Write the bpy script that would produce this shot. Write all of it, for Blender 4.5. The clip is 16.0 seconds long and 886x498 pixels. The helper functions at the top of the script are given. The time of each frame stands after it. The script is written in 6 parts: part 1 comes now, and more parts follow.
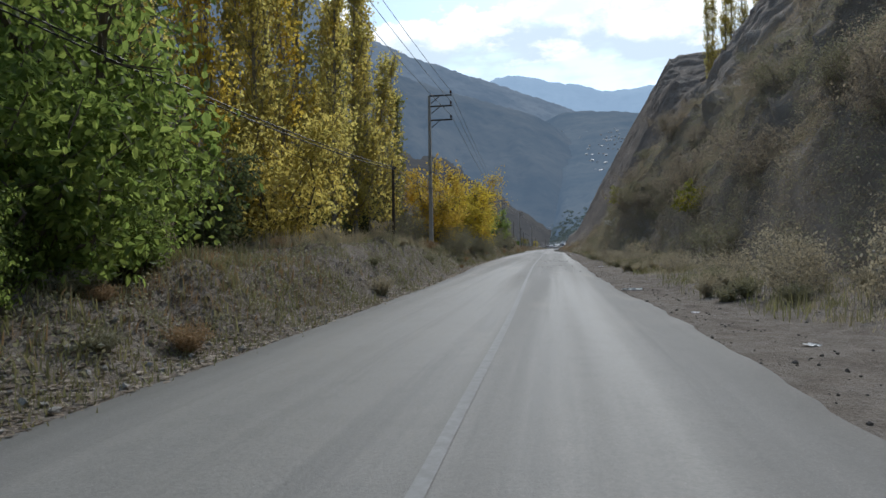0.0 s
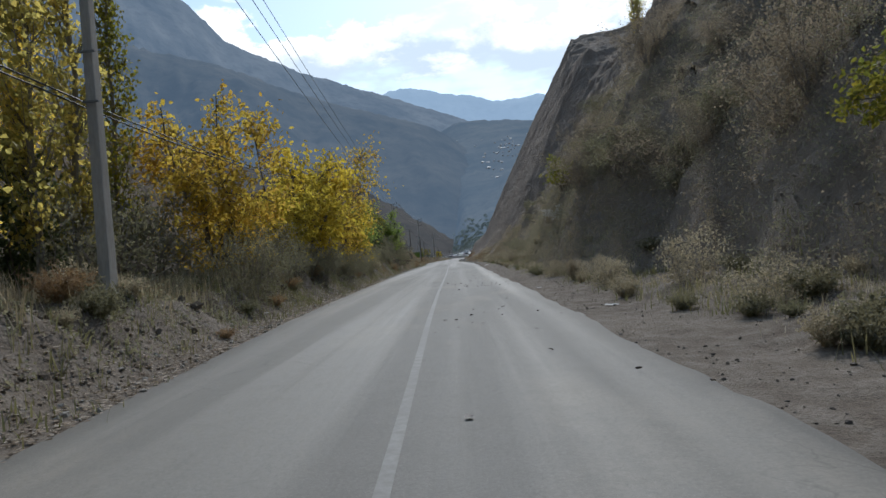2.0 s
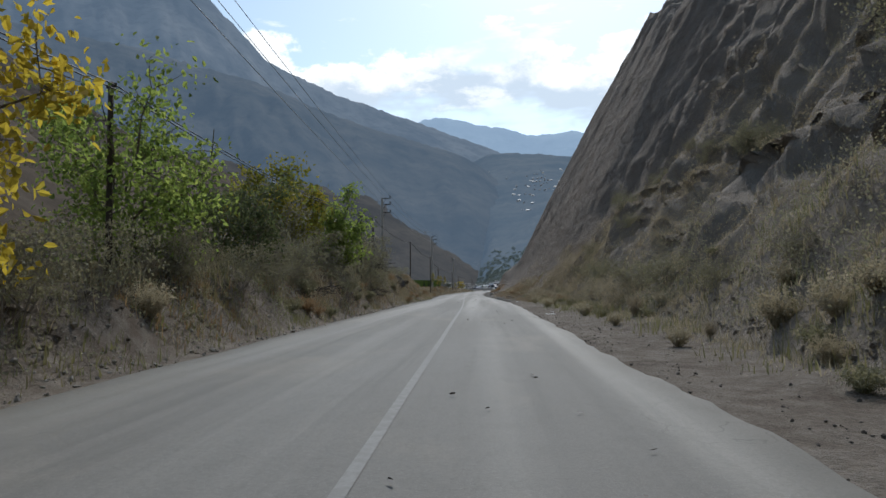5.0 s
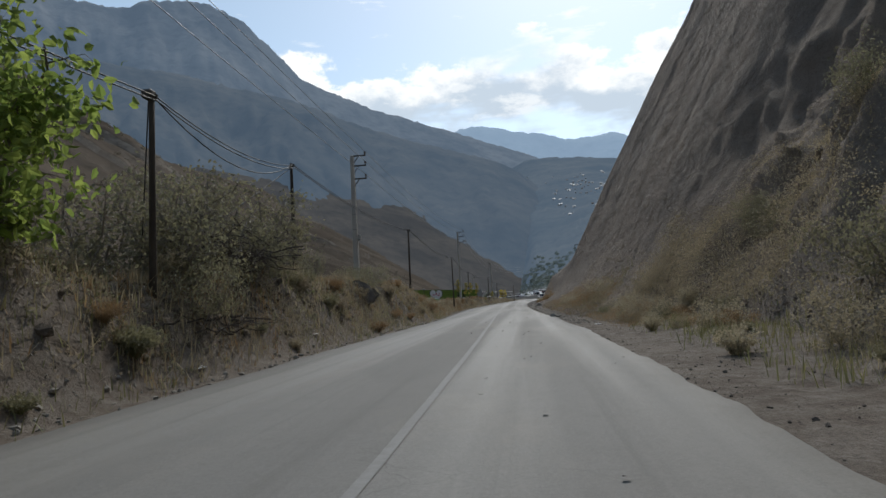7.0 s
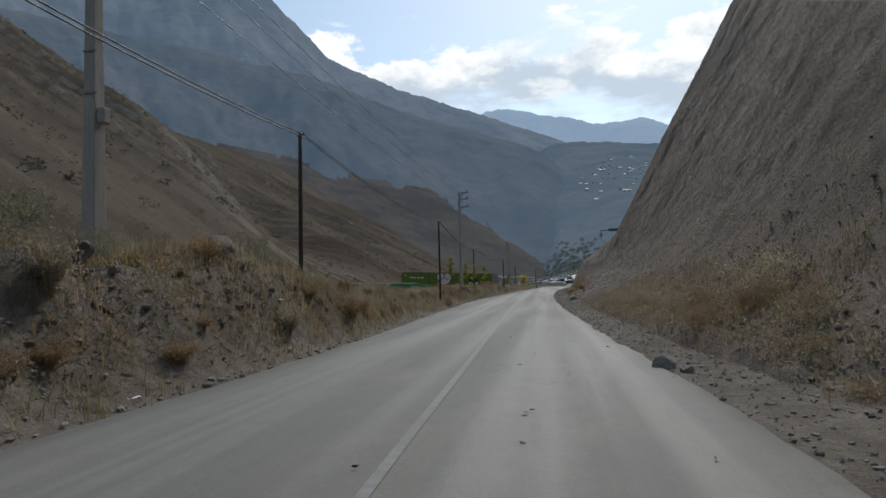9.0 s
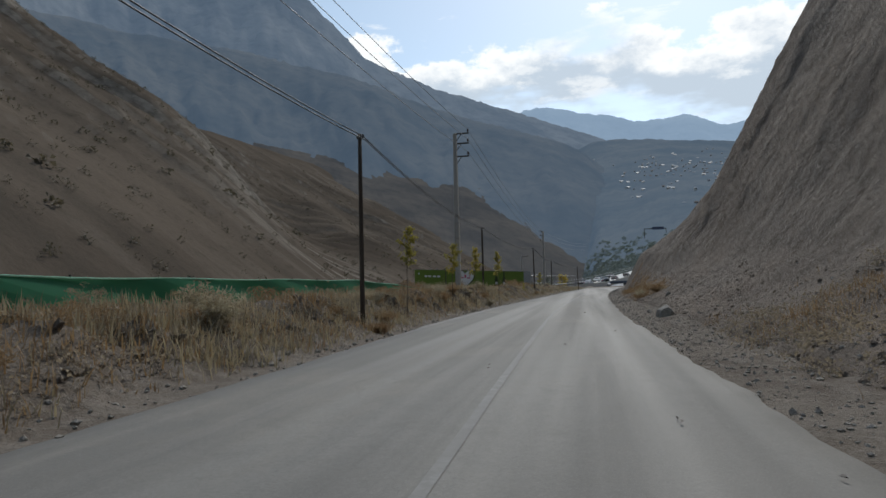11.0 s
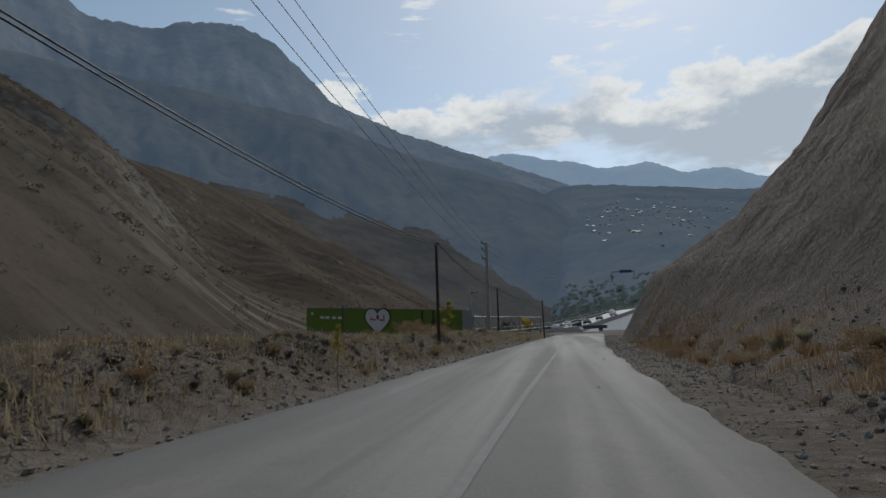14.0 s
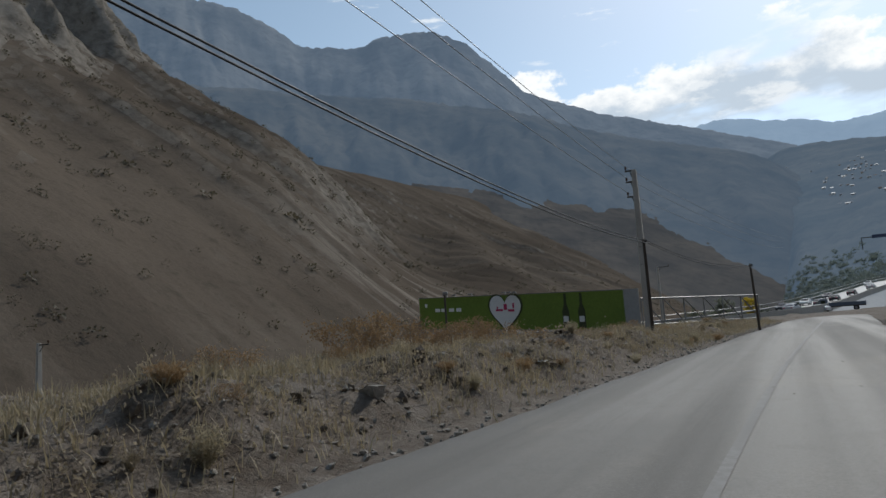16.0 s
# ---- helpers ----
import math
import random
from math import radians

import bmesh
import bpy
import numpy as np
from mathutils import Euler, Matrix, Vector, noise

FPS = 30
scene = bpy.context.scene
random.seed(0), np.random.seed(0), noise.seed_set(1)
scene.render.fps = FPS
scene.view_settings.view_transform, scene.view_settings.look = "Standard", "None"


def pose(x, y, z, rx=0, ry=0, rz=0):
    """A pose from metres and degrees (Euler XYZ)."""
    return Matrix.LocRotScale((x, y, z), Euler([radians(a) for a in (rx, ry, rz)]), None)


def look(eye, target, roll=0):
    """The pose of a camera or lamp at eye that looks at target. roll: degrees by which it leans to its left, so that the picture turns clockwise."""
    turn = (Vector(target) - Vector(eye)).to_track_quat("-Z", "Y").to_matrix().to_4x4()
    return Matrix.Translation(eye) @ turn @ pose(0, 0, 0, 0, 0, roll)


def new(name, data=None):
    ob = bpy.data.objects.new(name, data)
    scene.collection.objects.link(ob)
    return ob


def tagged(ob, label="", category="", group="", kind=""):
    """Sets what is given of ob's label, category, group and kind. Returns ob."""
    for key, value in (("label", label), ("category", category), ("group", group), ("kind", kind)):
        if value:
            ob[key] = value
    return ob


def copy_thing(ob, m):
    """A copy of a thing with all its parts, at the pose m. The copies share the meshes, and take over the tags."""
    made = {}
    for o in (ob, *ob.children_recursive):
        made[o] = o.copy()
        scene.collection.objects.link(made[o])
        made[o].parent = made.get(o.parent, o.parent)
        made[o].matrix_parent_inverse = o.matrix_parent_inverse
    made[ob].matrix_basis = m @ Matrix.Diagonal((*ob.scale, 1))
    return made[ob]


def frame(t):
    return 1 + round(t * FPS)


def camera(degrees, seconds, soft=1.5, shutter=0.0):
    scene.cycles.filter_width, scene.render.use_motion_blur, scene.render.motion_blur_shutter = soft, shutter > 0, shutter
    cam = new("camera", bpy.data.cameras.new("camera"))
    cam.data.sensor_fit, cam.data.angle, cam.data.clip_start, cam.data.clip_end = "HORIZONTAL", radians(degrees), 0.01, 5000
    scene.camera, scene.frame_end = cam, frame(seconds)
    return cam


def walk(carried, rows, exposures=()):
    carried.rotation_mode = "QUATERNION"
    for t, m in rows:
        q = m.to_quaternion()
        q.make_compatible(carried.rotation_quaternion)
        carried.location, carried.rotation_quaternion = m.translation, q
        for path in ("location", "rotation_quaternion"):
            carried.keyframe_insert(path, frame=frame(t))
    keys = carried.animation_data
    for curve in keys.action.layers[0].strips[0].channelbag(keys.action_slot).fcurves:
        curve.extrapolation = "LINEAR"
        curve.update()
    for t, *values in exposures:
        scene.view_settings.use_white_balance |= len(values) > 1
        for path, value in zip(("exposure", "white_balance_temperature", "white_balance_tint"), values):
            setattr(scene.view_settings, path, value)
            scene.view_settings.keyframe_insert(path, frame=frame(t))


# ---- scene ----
cam = camera(68.3, 16.0)
PATH = [
    (0, (1.098, 1.094, 0.778), (0.759, 3.065, 0.77), -0.9),
    (0.5, (0.921, 6.649, 0.81), (0.66, 8.632, 0.862), -1.9),
    (1, (0.738, 12.157, 0.837), (0.587, 14.15, 0.889), -2.9),
    (1.5, (0.609, 17.651, 0.841), (0.611, 19.649, 0.916), -0.4),
    (2, (0.561, 23.186, 0.818), (0.516, 25.185, 0.836), -4.8),
    (2.5, (0.589, 28.854, 0.801), (0.614, 30.853, 0.805), -5.2),
    (3, (0.512, 34.549, 0.782), (0.495, 36.548, 0.832), -4.3),
    (3.5, (0.472, 40.244, 0.736), (0.516, 42.242, 0.828), -1.8),
    (4, (0.468, 45.99, 0.7), (0.433, 47.988, 0.782), -2.0),
    (6.5, (0.57, 74.756, 0.65), (0.403, 76.741, 0.825), -0.6),
    (7, (0.585, 80.529, 0.69), (0.341, 82.508, 0.84), -3.1),
    (7.5, (0.564, 86.192, 0.72), (0.247, 88.158, 0.906), -4.3),
    (8, (0.507, 91.756, 0.779), (0.195, 93.723, 0.962), -4.5),
    (8.5, (0.392, 97.309, 0.828), (0.072, 99.281, 0.925), -2.9),
    (9, (0.22, 102.868, 0.823), (-0.096, 104.84, 0.925), -1.5),
    (9.5, (0.022, 108.44, 0.779), (-0.258, 110.418, 0.877), 0.6),
    (10, (-0.179, 114.069, 0.736), (-0.565, 116.028, 0.84), -0.0),
    (12.5, (-0.934, 142.462, 0.463), (-1.365, 144.412, 0.572), -2.1),
    (13, (-0.963, 148.247, 0.466), (-1.331, 150.201, 0.681), -2.9),
    (13.5, (-1.0, 153.963, 0.444), (-1.351, 155.916, 0.692), -1.8),
    (14, (-1.004, 159.615, 0.405), (-1.331, 161.573, 0.646), -1.4),
    (14.5, (-0.933, 165.198, 0.402), (-1.274, 167.156, 0.633), -1.2),
    (15, (-0.795, 170.714, 0.45), (-1.393, 172.601, 0.738), -2.4),
    (15.5, (-0.646, 176.116, 0.504), (-1.435, 177.931, 0.789), -2.7),
    (16, (-0.413, 181.465, 0.49), (-1.334, 183.224, 0.728), -3.8),
]
walk(cam, [(t, look(eye, target, roll)) for t, eye, target, roll in PATH],
     exposures=[(t, e, 5980 if t < 5 else 6290, 8) for t, e in ((0, 0.3), (2, 0.26), (4, 0.2), (6.5, 0.04), (8, -0.05), (10, -0.05), (12.5, -0.17), (13.5, -0.5), (14.5, -0.55), (15.2, -0.5), (15.6, -0.36), (16, -0.1))])

# ---- world, sun, exposure ----
SUN_AZ, SUN_EL = 9.0, 45.0        # degrees right of +y, above the horizon

world = bpy.data.worlds.new("sky")
scene.world = world
world.use_nodes = True
wn, wl = world.node_tree.nodes, world.node_tree.links
wn.clear()
w_out = wn.new("ShaderNodeOutputWorld")
w_sky = wn.new("ShaderNodeTexSky")
w_sky.sky_type = "NISHITA"
w_sky.sun_disc = False
w_sky.sun_elevation = radians(SUN_EL)
w_sky.sun_rotation = radians(SUN_AZ)
w_sky.altitude = 1500
w_sky.air_density, w_sky.dust_density, w_sky.ozone_density = 1.0, 2.6, 1.0
w_bg = wn.new("ShaderNodeBackground")
w_bg.inputs["Strength"].default_value = 0.14
w_hsv = wn.new("ShaderNodeHueSaturation")
w_hsv.inputs["Hue"].default_value = 0.482
w_hsv.inputs["Saturation"].default_value = 0.82
wl.new(w_sky.outputs[0], w_hsv.inputs["Color"])
wl.new(w_hsv.outputs[0], w_bg.inputs["Color"])
w_tc = wn.new("ShaderNodeTexCoord")
w_sep = wn.new("ShaderNodeSeparateXYZ")
wl.new(w_tc.outputs["Generated"], w_sep.inputs[0])


def wmath(op, a, b=None, c=None):
    n = wn.new("ShaderNodeMath")
    n.operation = op
    for i, v in enumerate((a, b, c)):
        if v is None:
            continue
        if isinstance(v, (int, float)):
            n.inputs[i].default_value = v
        else:
            wl.new(v, n.inputs[i])
    return n.outputs[0]


def wsmooth(v, lo, hi):
    n = wn.new("ShaderNodeMapRange")
    n.interpolation_type = "SMOOTHSTEP"
    n.inputs["From Min"].default_value, n.inputs["From Max"].default_value = lo, hi
    wl.new(v, n.inputs["Value"])
    return n.outputs["Result"]


def wnoise(scale, detail, rough, zscale=2.0, dx=0.0):
    m = wn.new("ShaderNodeMapping")
    m.inputs["Scale"].default_value = (1, 1, zscale)
    m.inputs["Location"].default_value = (dx, 0.3, 0.1)
    wl.new(w_tc.outputs["Generated"], m.inputs["Vector"])
    n = wn.new("ShaderNodeTexNoise")
    n.inputs["Scale"].default_value, n.inputs["Detail"].default_value = scale, detail
    n.inputs["Roughness"].default_value = rough
    wl.new(m.outputs[0], n.inputs["Vector"])
    return n.outputs["Fac"]


# a bank of cumulus low over the valley, with ragged bright tops and grey bellies
w_z = w_sep.outputs["Z"]
w_lump = wnoise(5.0, 8, 0.62, 1.6)
w_top = wmath("ADD", wmath("MULTIPLY", w_lump, 0.34), 0.185)          # height of the tops
w_over = wmath("SUBTRACT", w_top, w_z)
w_bank = wsmooth(w_over, 0.0, 0.022)
w_hole = wsmooth(wnoise(3.2, 5, 0.55, 3.0, 2.7), 0.34, 0.46)
w_bank = wmath("MULTIPLY", w_bank, w_hole)
w_wisp = wmath("MULTIPLY", wsmooth(wnoise(7.0, 7, 0.6, 4.5, 5.1), 0.62, 0.72), wsmooth(w_z, 0.3, 0.42))
w_mask = wmath("MAXIMUM", w_bank, wmath("MULTIPLY", w_wisp, 0.7))
w_edge = wmath("SUBTRACT", 1.0, wsmooth(w_over, 0.01, 0.075))
w_belly = wmath("MULTIPLY", wsmooth(wnoise(11, 6, 0.6, 2.2, 1.3), 0.52, 0.66), 0.55)
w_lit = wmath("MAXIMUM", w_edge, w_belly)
w_mix = wn.new("ShaderNodeMixRGB")
w_mix.inputs[1].default_value = (0.53, 0.60, 0.68, 1)
w_mix.inputs[2].default_value = (1.0, 0.985, 0.96, 1)
wl.new(w_lit, w_mix.inputs[0])
w_cl = wn.new("ShaderNodeBackground")
wl.new(w_mix.outputs[0], w_cl.inputs["Color"])
w_cl.inputs["Strength"].default_value = 1.15
w_ms = wn.new("ShaderNodeMixShader")
wl.new(w_mask, w_ms.inputs[0])
wl.new(w_bg.outputs[0], w_ms.inputs[1])
wl.new(w_cl.outputs[0], w_ms.inputs[2])
wl.new(w_ms.outputs[0], w_out.inputs["Surface"])

sun = new("sun", bpy.data.lights.new("sun", "SUN"))
sun.data.energy, sun.data.angle, sun.data.color = 2.0, radians(4.0), (1.0, 0.95, 0.87)
sun.matrix_world = look(
    (0, 0, 100),
    (-math.sin(radians(SUN_AZ)) * math.cos(radians(SUN_EL)), -math.cos(radians(SUN_AZ)) * math.cos(radians(SUN_EL)), 100 - math.sin(radians(SUN_EL))))


# ---- materials ----
class Mat:
    """A node material; small helpers to wire it."""

    def __init__(self, name):
        self.m = bpy.data.materials.new(name)
        self.m.use_nodes = True
        self.n, self.l = self.m.node_tree.nodes, self.m.node_tree.links
        self.b = self.n["Principled BSDF"]
        self.out = self.n["Material Output"]
        self.geo = self.n.new("ShaderNodeNewGeometry")
        self.pos = self.geo.outputs["Position"]

    def put(self, socket, v):
        if isinstance(v, (int, float)):
            socket.default_value = v
        elif isinstance(v, tuple):
            socket.default_value = v if len(v) == 4 else (*v, 1)
        else:
            self.l.new(v, socket)

    def noise(self, scale, detail=5, rough=0.6, stretch=(1, 1, 1), vec=None, kind="ShaderNodeTexNoise"):
        mp = self.n.new("ShaderNodeMapping")
        mp.inputs["Scale"].default_value = stretch
        self.l.new(vec or self.pos, mp.inputs["Vector"])
        t = self.n.new(kind)
        t.inputs["Scale"].default_value = scale
        if kind == "ShaderNodeTexNoise":
            t.inputs["Detail"].default_value, t.inputs["Roughness"].default_value = detail, rough
        self.l.new(mp.outputs[0], t.inputs["Vector"])
        return t.outputs[0]

    def crack(self, scale, width, warp=0.6):
        nz = self.n.new("ShaderNodeTexNoise")
        nz.inputs["Scale"].default_value, nz.inputs["Detail"].default_value = scale * 1.7, 4
        self.l.new(self.pos, nz.inputs["Vector"])
        mx = self.n.new("ShaderNodeMixRGB")
        mx.blend_type = "ADD"
        mx.inputs[0].default_value = warp / scale
        self.l.new(self.pos, mx.inputs[1])
        self.l.new(nz.outputs["Color"], mx.inputs[2])
        v = self.n.new("ShaderNodeTexVoronoi")
        v.feature = "DISTANCE_TO_EDGE"
        v.inputs["Scale"].default_value = scale
        self.l.new(mx.outputs[0], v.inputs["Vector"])
        return self.ramp(v.outputs["Distance"], width, 0.0)

    def ramp(self, v, lo, hi):
        r = self.n.new("ShaderNodeMapRange")
        r.inputs["From Min"].default_value, r.inputs["From Max"].default_value = lo, hi
        self.l.new(v, r.inputs["Value"])
        return r.outputs["Result"]

    def math(self, op, a, b):
        m = self.n.new("ShaderNodeMath")
        m.operation = op
        self.put(m.inputs[0], a), self.put(m.inputs[1], b)
        return m.outputs[0]

    def mix(self, fac, a, b, mode="MIX"):
        m = self.n.new("ShaderNodeMixRGB")
        m.blend_type = mode
        self.put(m.inputs[0], fac), self.put(m.inputs[1], a), self.put(m.inputs[2], b)
        return m.outputs[0]

    def bump(self, height, strength, dist):
        b = self.n.new("ShaderNodeBump")
        b.inputs["Strength"].default_value, b.inputs["Distance"].default_value = strength, dist
        self.l.new(height, b.inputs["Height"])
        self.l.new(b.outputs[0], self.b.inputs["Normal"])

    def surf(self, color, rough=0.9, metal=0.0, spec=0.3):
        self.put(self.b.inputs["Base Color"], color)
        self.put(self.b.inputs["Roughness"], rough)
        self.b.inputs["Metallic"].default_value = metal
        self.b.inputs["Specular IOR Level"].default_value = spec
        return self


def simple(name, c1, c2, scale=6.0, rough=0.8, metal=0.0, bump=0.3, stretch=(1, 1, 1), spec=0.3):
    k = Mat(name)
    a, b = k.noise(scale, 6, 0.65, stretch), k.noise(scale * 9, 3, 0.6, stretch)
    col = k.mix(k.ramp(a, 0.3, 0.7), c1, c2)
    col = k.mix(k.math("MULTIPLY", k.ramp(b, 0.35, 0.75), 0.35), col, tuple(x * 0.55 for x in c1))
    k.surf(col, rough, metal, spec)
    k.bump(b, bump, 0.02 / max(scale / 6, 0.2))
    return k.m


def leaf_mat(name, c1, c2, c3, trans=0.5):
    """Thin leaves: each takes its own tone; light comes through them."""
    k = Mat(name)
    r = k.geo.outputs["Random Per Island"]
    patch = k.ramp(k.noise(0.7, 3, 0.5), 0.35, 0.65)
    col = k.mix(r, c1, c2)
    col = k.mix(k.math("MULTIPLY", patch, 0.65), col, c3)
    k.surf(col, 0.55, 0.0, 0.35)
    tr = k.n.new("ShaderNodeBsdfTranslucent")
    k.l.new(k.mix(0.35, col, (1, 0.94, 0.6), "MULTIPLY"), tr.inputs["Color"])
    ms = k.n.new("ShaderNodeMixShader")
    ms.inputs[0].default_value = trans
    k.l.new(k.b.outputs[0], ms.inputs[1])
    k.l.new(tr.outputs[0], ms.inputs[2])
    k.l.new(ms.outputs[0], k.out.inputs["Surface"])
    return k.m


def asphalt_mat():
    k = Mat("worn grey asphalt")
    big = k.noise(0.16, 4, 0.55, (1.6, 0.35, 1))
    track = k.noise(0.9, 3, 0.5, (1.0, 0.02, 1))
    mid = k.noise(2.6, 7, 0.7)
    fine, grit = k.noise(34, 5, 0.75), k.noise(110, 2, 0.6)
    col = k.mix(k.ramp(big, 0.3, 0.7), (0.163, 0.151, 0.133), (0.206, 0.198, 0.183))
    col = k.mix(k.math("MULTIPLY", k.ramp(track, 0.42, 0.58), 0.5), col, (0.249, 0.233, 0.204))
    seam = k.noise(3.4, 4, 0.6, (1.0, 0.02, 1))
    col = k.mix(k.math("MULTIPLY", k.ramp(seam, 0.52, 0.68), 0.6), col, (0.139, 0.131, 0.118))
    dust = k.noise(0.5, 6, 0.65, (1.0, 0.4, 1))
    col = k.mix(k.math("MULTIPLY", k.ramp(dust, 0.54, 0.70), 0.55), col, (0.270, 0.243, 0.203))
    patch = k.noise(0.33, 2, 0.4, (1.0, 0.22, 1))
    col = k.mix(k.math("MULTIPLY", k.ramp(patch, 0.60, 0.63), 0.35), col, (0.129, 0.122, 0.110))
    col = k.mix(k.math("MULTIPLY", k.ramp(mid, 0.5, 0.72), 0.34), col, (0.134, 0.125, 0.111))
    col = k.mix(k.math("MULTIPLY", k.ramp(fine, 0.42, 0.66), 0.42), col, (0.108, 0.102, 0.092))
    col = k.mix(k.math("MULTIPLY", k.ramp(grit, 0.58, 0.72), 0.5), col, (0.34, 0.33, 0.31))
    where = k.ramp(k.noise(0.22, 3, 0.5), 0.56, 0.66)
    cracks = k.math("MULTIPLY", k.crack(0.8, 0.008), where)
    col = k.mix(k.math("MULTIPLY", cracks, 0.4), col, (0.052, 0.047, 0.041))
    k.surf(col, k.mix(k.ramp(track, 0.42, 0.58), (0.78, 0.78, 0.78), (0.62, 0.62, 0.62)), 0.0, 0.4)
    k.bump(k.math("ADD", fine, k.math("MULTIPLY", grit, 0.5)), 0.5, 0.008)
    return k.m


def line_mat():
    k = Mat("worn white road paint")
    wear = k.ramp(k.noise(9, 6, 0.75), 0.40, 0.64)
    along = k.ramp(k.noise(0.35, 3, 0.5, (1, 1, 1)), 0.3, 0.55)
    col = k.mix(k.math("MULTIPLY", wear, along), (0.212, 0.205, 0.192), (0.275, 0.268, 0.254))
    k.surf(col, 0.7)
    return k.m


def earth_mat(name, dark, light, grey, stony=0.5):
    k = Mat(name)
    a, b, c = k.noise(0.35, 5, 0.6), k.noise(3.0, 6, 0.65), k.noise(26, 4, 0.7)
    col = k.mix(k.ramp(a, 0.35, 0.65), dark, light)
    col = k.mix(k.math("MULTIPLY", k.ramp(b, 0.4, 0.68), 0.7), col, grey)
    col = k.mix(k.math("MULTIPLY", k.ramp(c, 0.45, 0.7), stony), col, tuple(0.35 * x for x in dark))
    k.surf(col, 0.95, 0.0, 0.15)
    k.bump(k.math("ADD", k.math("MULTIPLY", b, 2.5), c), 0.8, 0.05)
    return k.m


def cliff_mat():
    k = Mat("brown clay and conglomerate face")
    strata = k.noise(0.34, 6, 0.62, (0.22, 0.30, 1.9))
    run = k.noise(0.42, 5, 0.6, (0.9, 1.3, 0.22))
    wide, mid, fine = k.noise(0.09, 4, 0.55), k.noise(1.3, 8, 0.72), k.noise(11, 6, 0.75)
    col = k.mix(k.ramp(strata, 0.34, 0.66), (0.208, 0.167, 0.134), (0.279, 0.229, 0.185))
    col = k.mix(k.math("MULTIPLY", k.ramp(wide, 0.40, 0.62), 0.45), col, (0.240, 0.214, 0.188))
    col = k.mix(k.math("MULTIPLY", k.ramp(run, 0.52, 0.70), 0.16), col, (0.330, 0.281, 0.234))
    col = k.mix(k.math("MULTIPLY", k.ramp(mid, 0.50, 0.68), 0.5), col, (0.136, 0.113, 0.093))
    col = k.mix(k.math("MULTIPLY", k.ramp(fine, 0.50, 0.68), 0.5), col, (0.102, 0.086, 0.071))
    pale = k.math("MULTIPLY", k.ramp(k.noise(2.6, 3, 0.5), 0.68, 0.74), k.ramp(wide, 0.45, 0.6))
    col = k.mix(k.math("MULTIPLY", pale, 0.7), col, (0.426, 0.380, 0.328))
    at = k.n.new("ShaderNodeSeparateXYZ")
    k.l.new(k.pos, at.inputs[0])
    glare_lift = k.ramp(k.math("ADD", at.outputs["Y"], k.math("MULTIPLY", wide, 40)), 122, 104)     # scrub slope made paler, a veil of glare put into its colour
    col = k.mix(k.math("MULTIPLY", glare_lift, 0.42), col, (0.35, 0.31, 0.265))
    rib = k.noise(1.0, 8, 0.72)
    k.surf(col, 0.95, 0.0, 0.12)
    k.bump(k.math("ADD", k.math("MULTIPLY", rib, 2.6), k.math("MULTIPLY", fine, 0.6)), 0.85, 0.17)
    return k.m


def mountain_mat(name, dark, light, air, glow, scale):
    """Far slopes; air is emitted colour standing in for light scattered by the miles of air in front of them."""
    k = Mat(name)
    a, b = k.noise(scale, 8, 0.62), k.noise(scale * 6, 6, 0.65)
    col = k.mix(k.ramp(a, 0.38, 0.62), dark, light)
    col = k.mix(k.math("MULTIPLY", k.ramp(b, 0.48, 0.66), 0.4), col, tuple(0.6 * x for x in dark))
    k.surf(col, 1.0, 0.0, 0.0)
    k.bump(a, 0.5, 6.0)
    # haze painted as emission; no air is built in front of the slopes
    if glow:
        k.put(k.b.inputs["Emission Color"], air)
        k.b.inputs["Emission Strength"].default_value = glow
    return k.m


ASPHALT, PAINT = asphalt_mat(), line_mat()
EARTH = earth_mat("dry brown earth", (0.125, 0.099, 0.077), (0.20, 0.168, 0.136), (0.285, 0.252, 0.215))
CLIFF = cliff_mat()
CONCRETE = simple("weathered concrete", (0.34, 0.32, 0.29), (0.44, 0.42, 0.38), 3.0, 0.9, 0, 0.3, (1, 1, 0.25))
WOOD = simple("dark creosoted wood", (0.055, 0.042, 0.033), (0.10, 0.08, 0.062), 5.0, 0.85, 0, 0.5, (1, 1, 0.1))
STEEL = simple("dull galvanised steel", (0.20, 0.20, 0.20), (0.30, 0.30, 0.30), 8.0, 0.5, 0.7, 0.1)
RUST = simple("dark painted steel", (0.06, 0.055, 0.05), (0.10, 0.085, 0.07), 8.0, 0.6, 0.4, 0.1)
CERAMIC = simple("brown glazed ceramic", (0.06, 0.03, 0.02), (0.09, 0.05, 0.03), 8.0, 0.25, 0, 0.0)
CABLE = simple("black cable sheath", (0.02, 0.02, 0.02), (0.035, 0.035, 0.035), 8.0, 0.5, 0, 0.0)
ALU = simple("weathered aluminium strand", (0.20, 0.20, 0.21), (0.28, 0.28, 0.29), 8.0, 0.4, 0.6, 0.0)
BARK = simple("grey brown bark", (0.13, 0.105, 0.08), (0.20, 0.17, 0.13), 8.0, 0.95, 0, 0.8, (1, 1, 0.2))
PALE_BARK = simple("pale poplar bark", (0.21, 0.19, 0.15), (0.30, 0.27, 0.22), 5.0, 0.95, 0, 0.6, (1, 1, 0.3))
ROCK = simple("grey limestone", (0.25, 0.23, 0.20), (0.39, 0.365, 0.325), 3.0, 0.95, 0, 0.9)
DARK_ROCK = simple("dark brown stone", (0.10, 0.085, 0.072), (0.17, 0.15, 0.13), 4.0, 0.95, 0, 0.9)
PLASTIC_W = simple("soiled white plastic film", (0.55, 0.54, 0.52), (0.70, 0.69, 0.67), 9.0, 0.5, 0, 0.2)
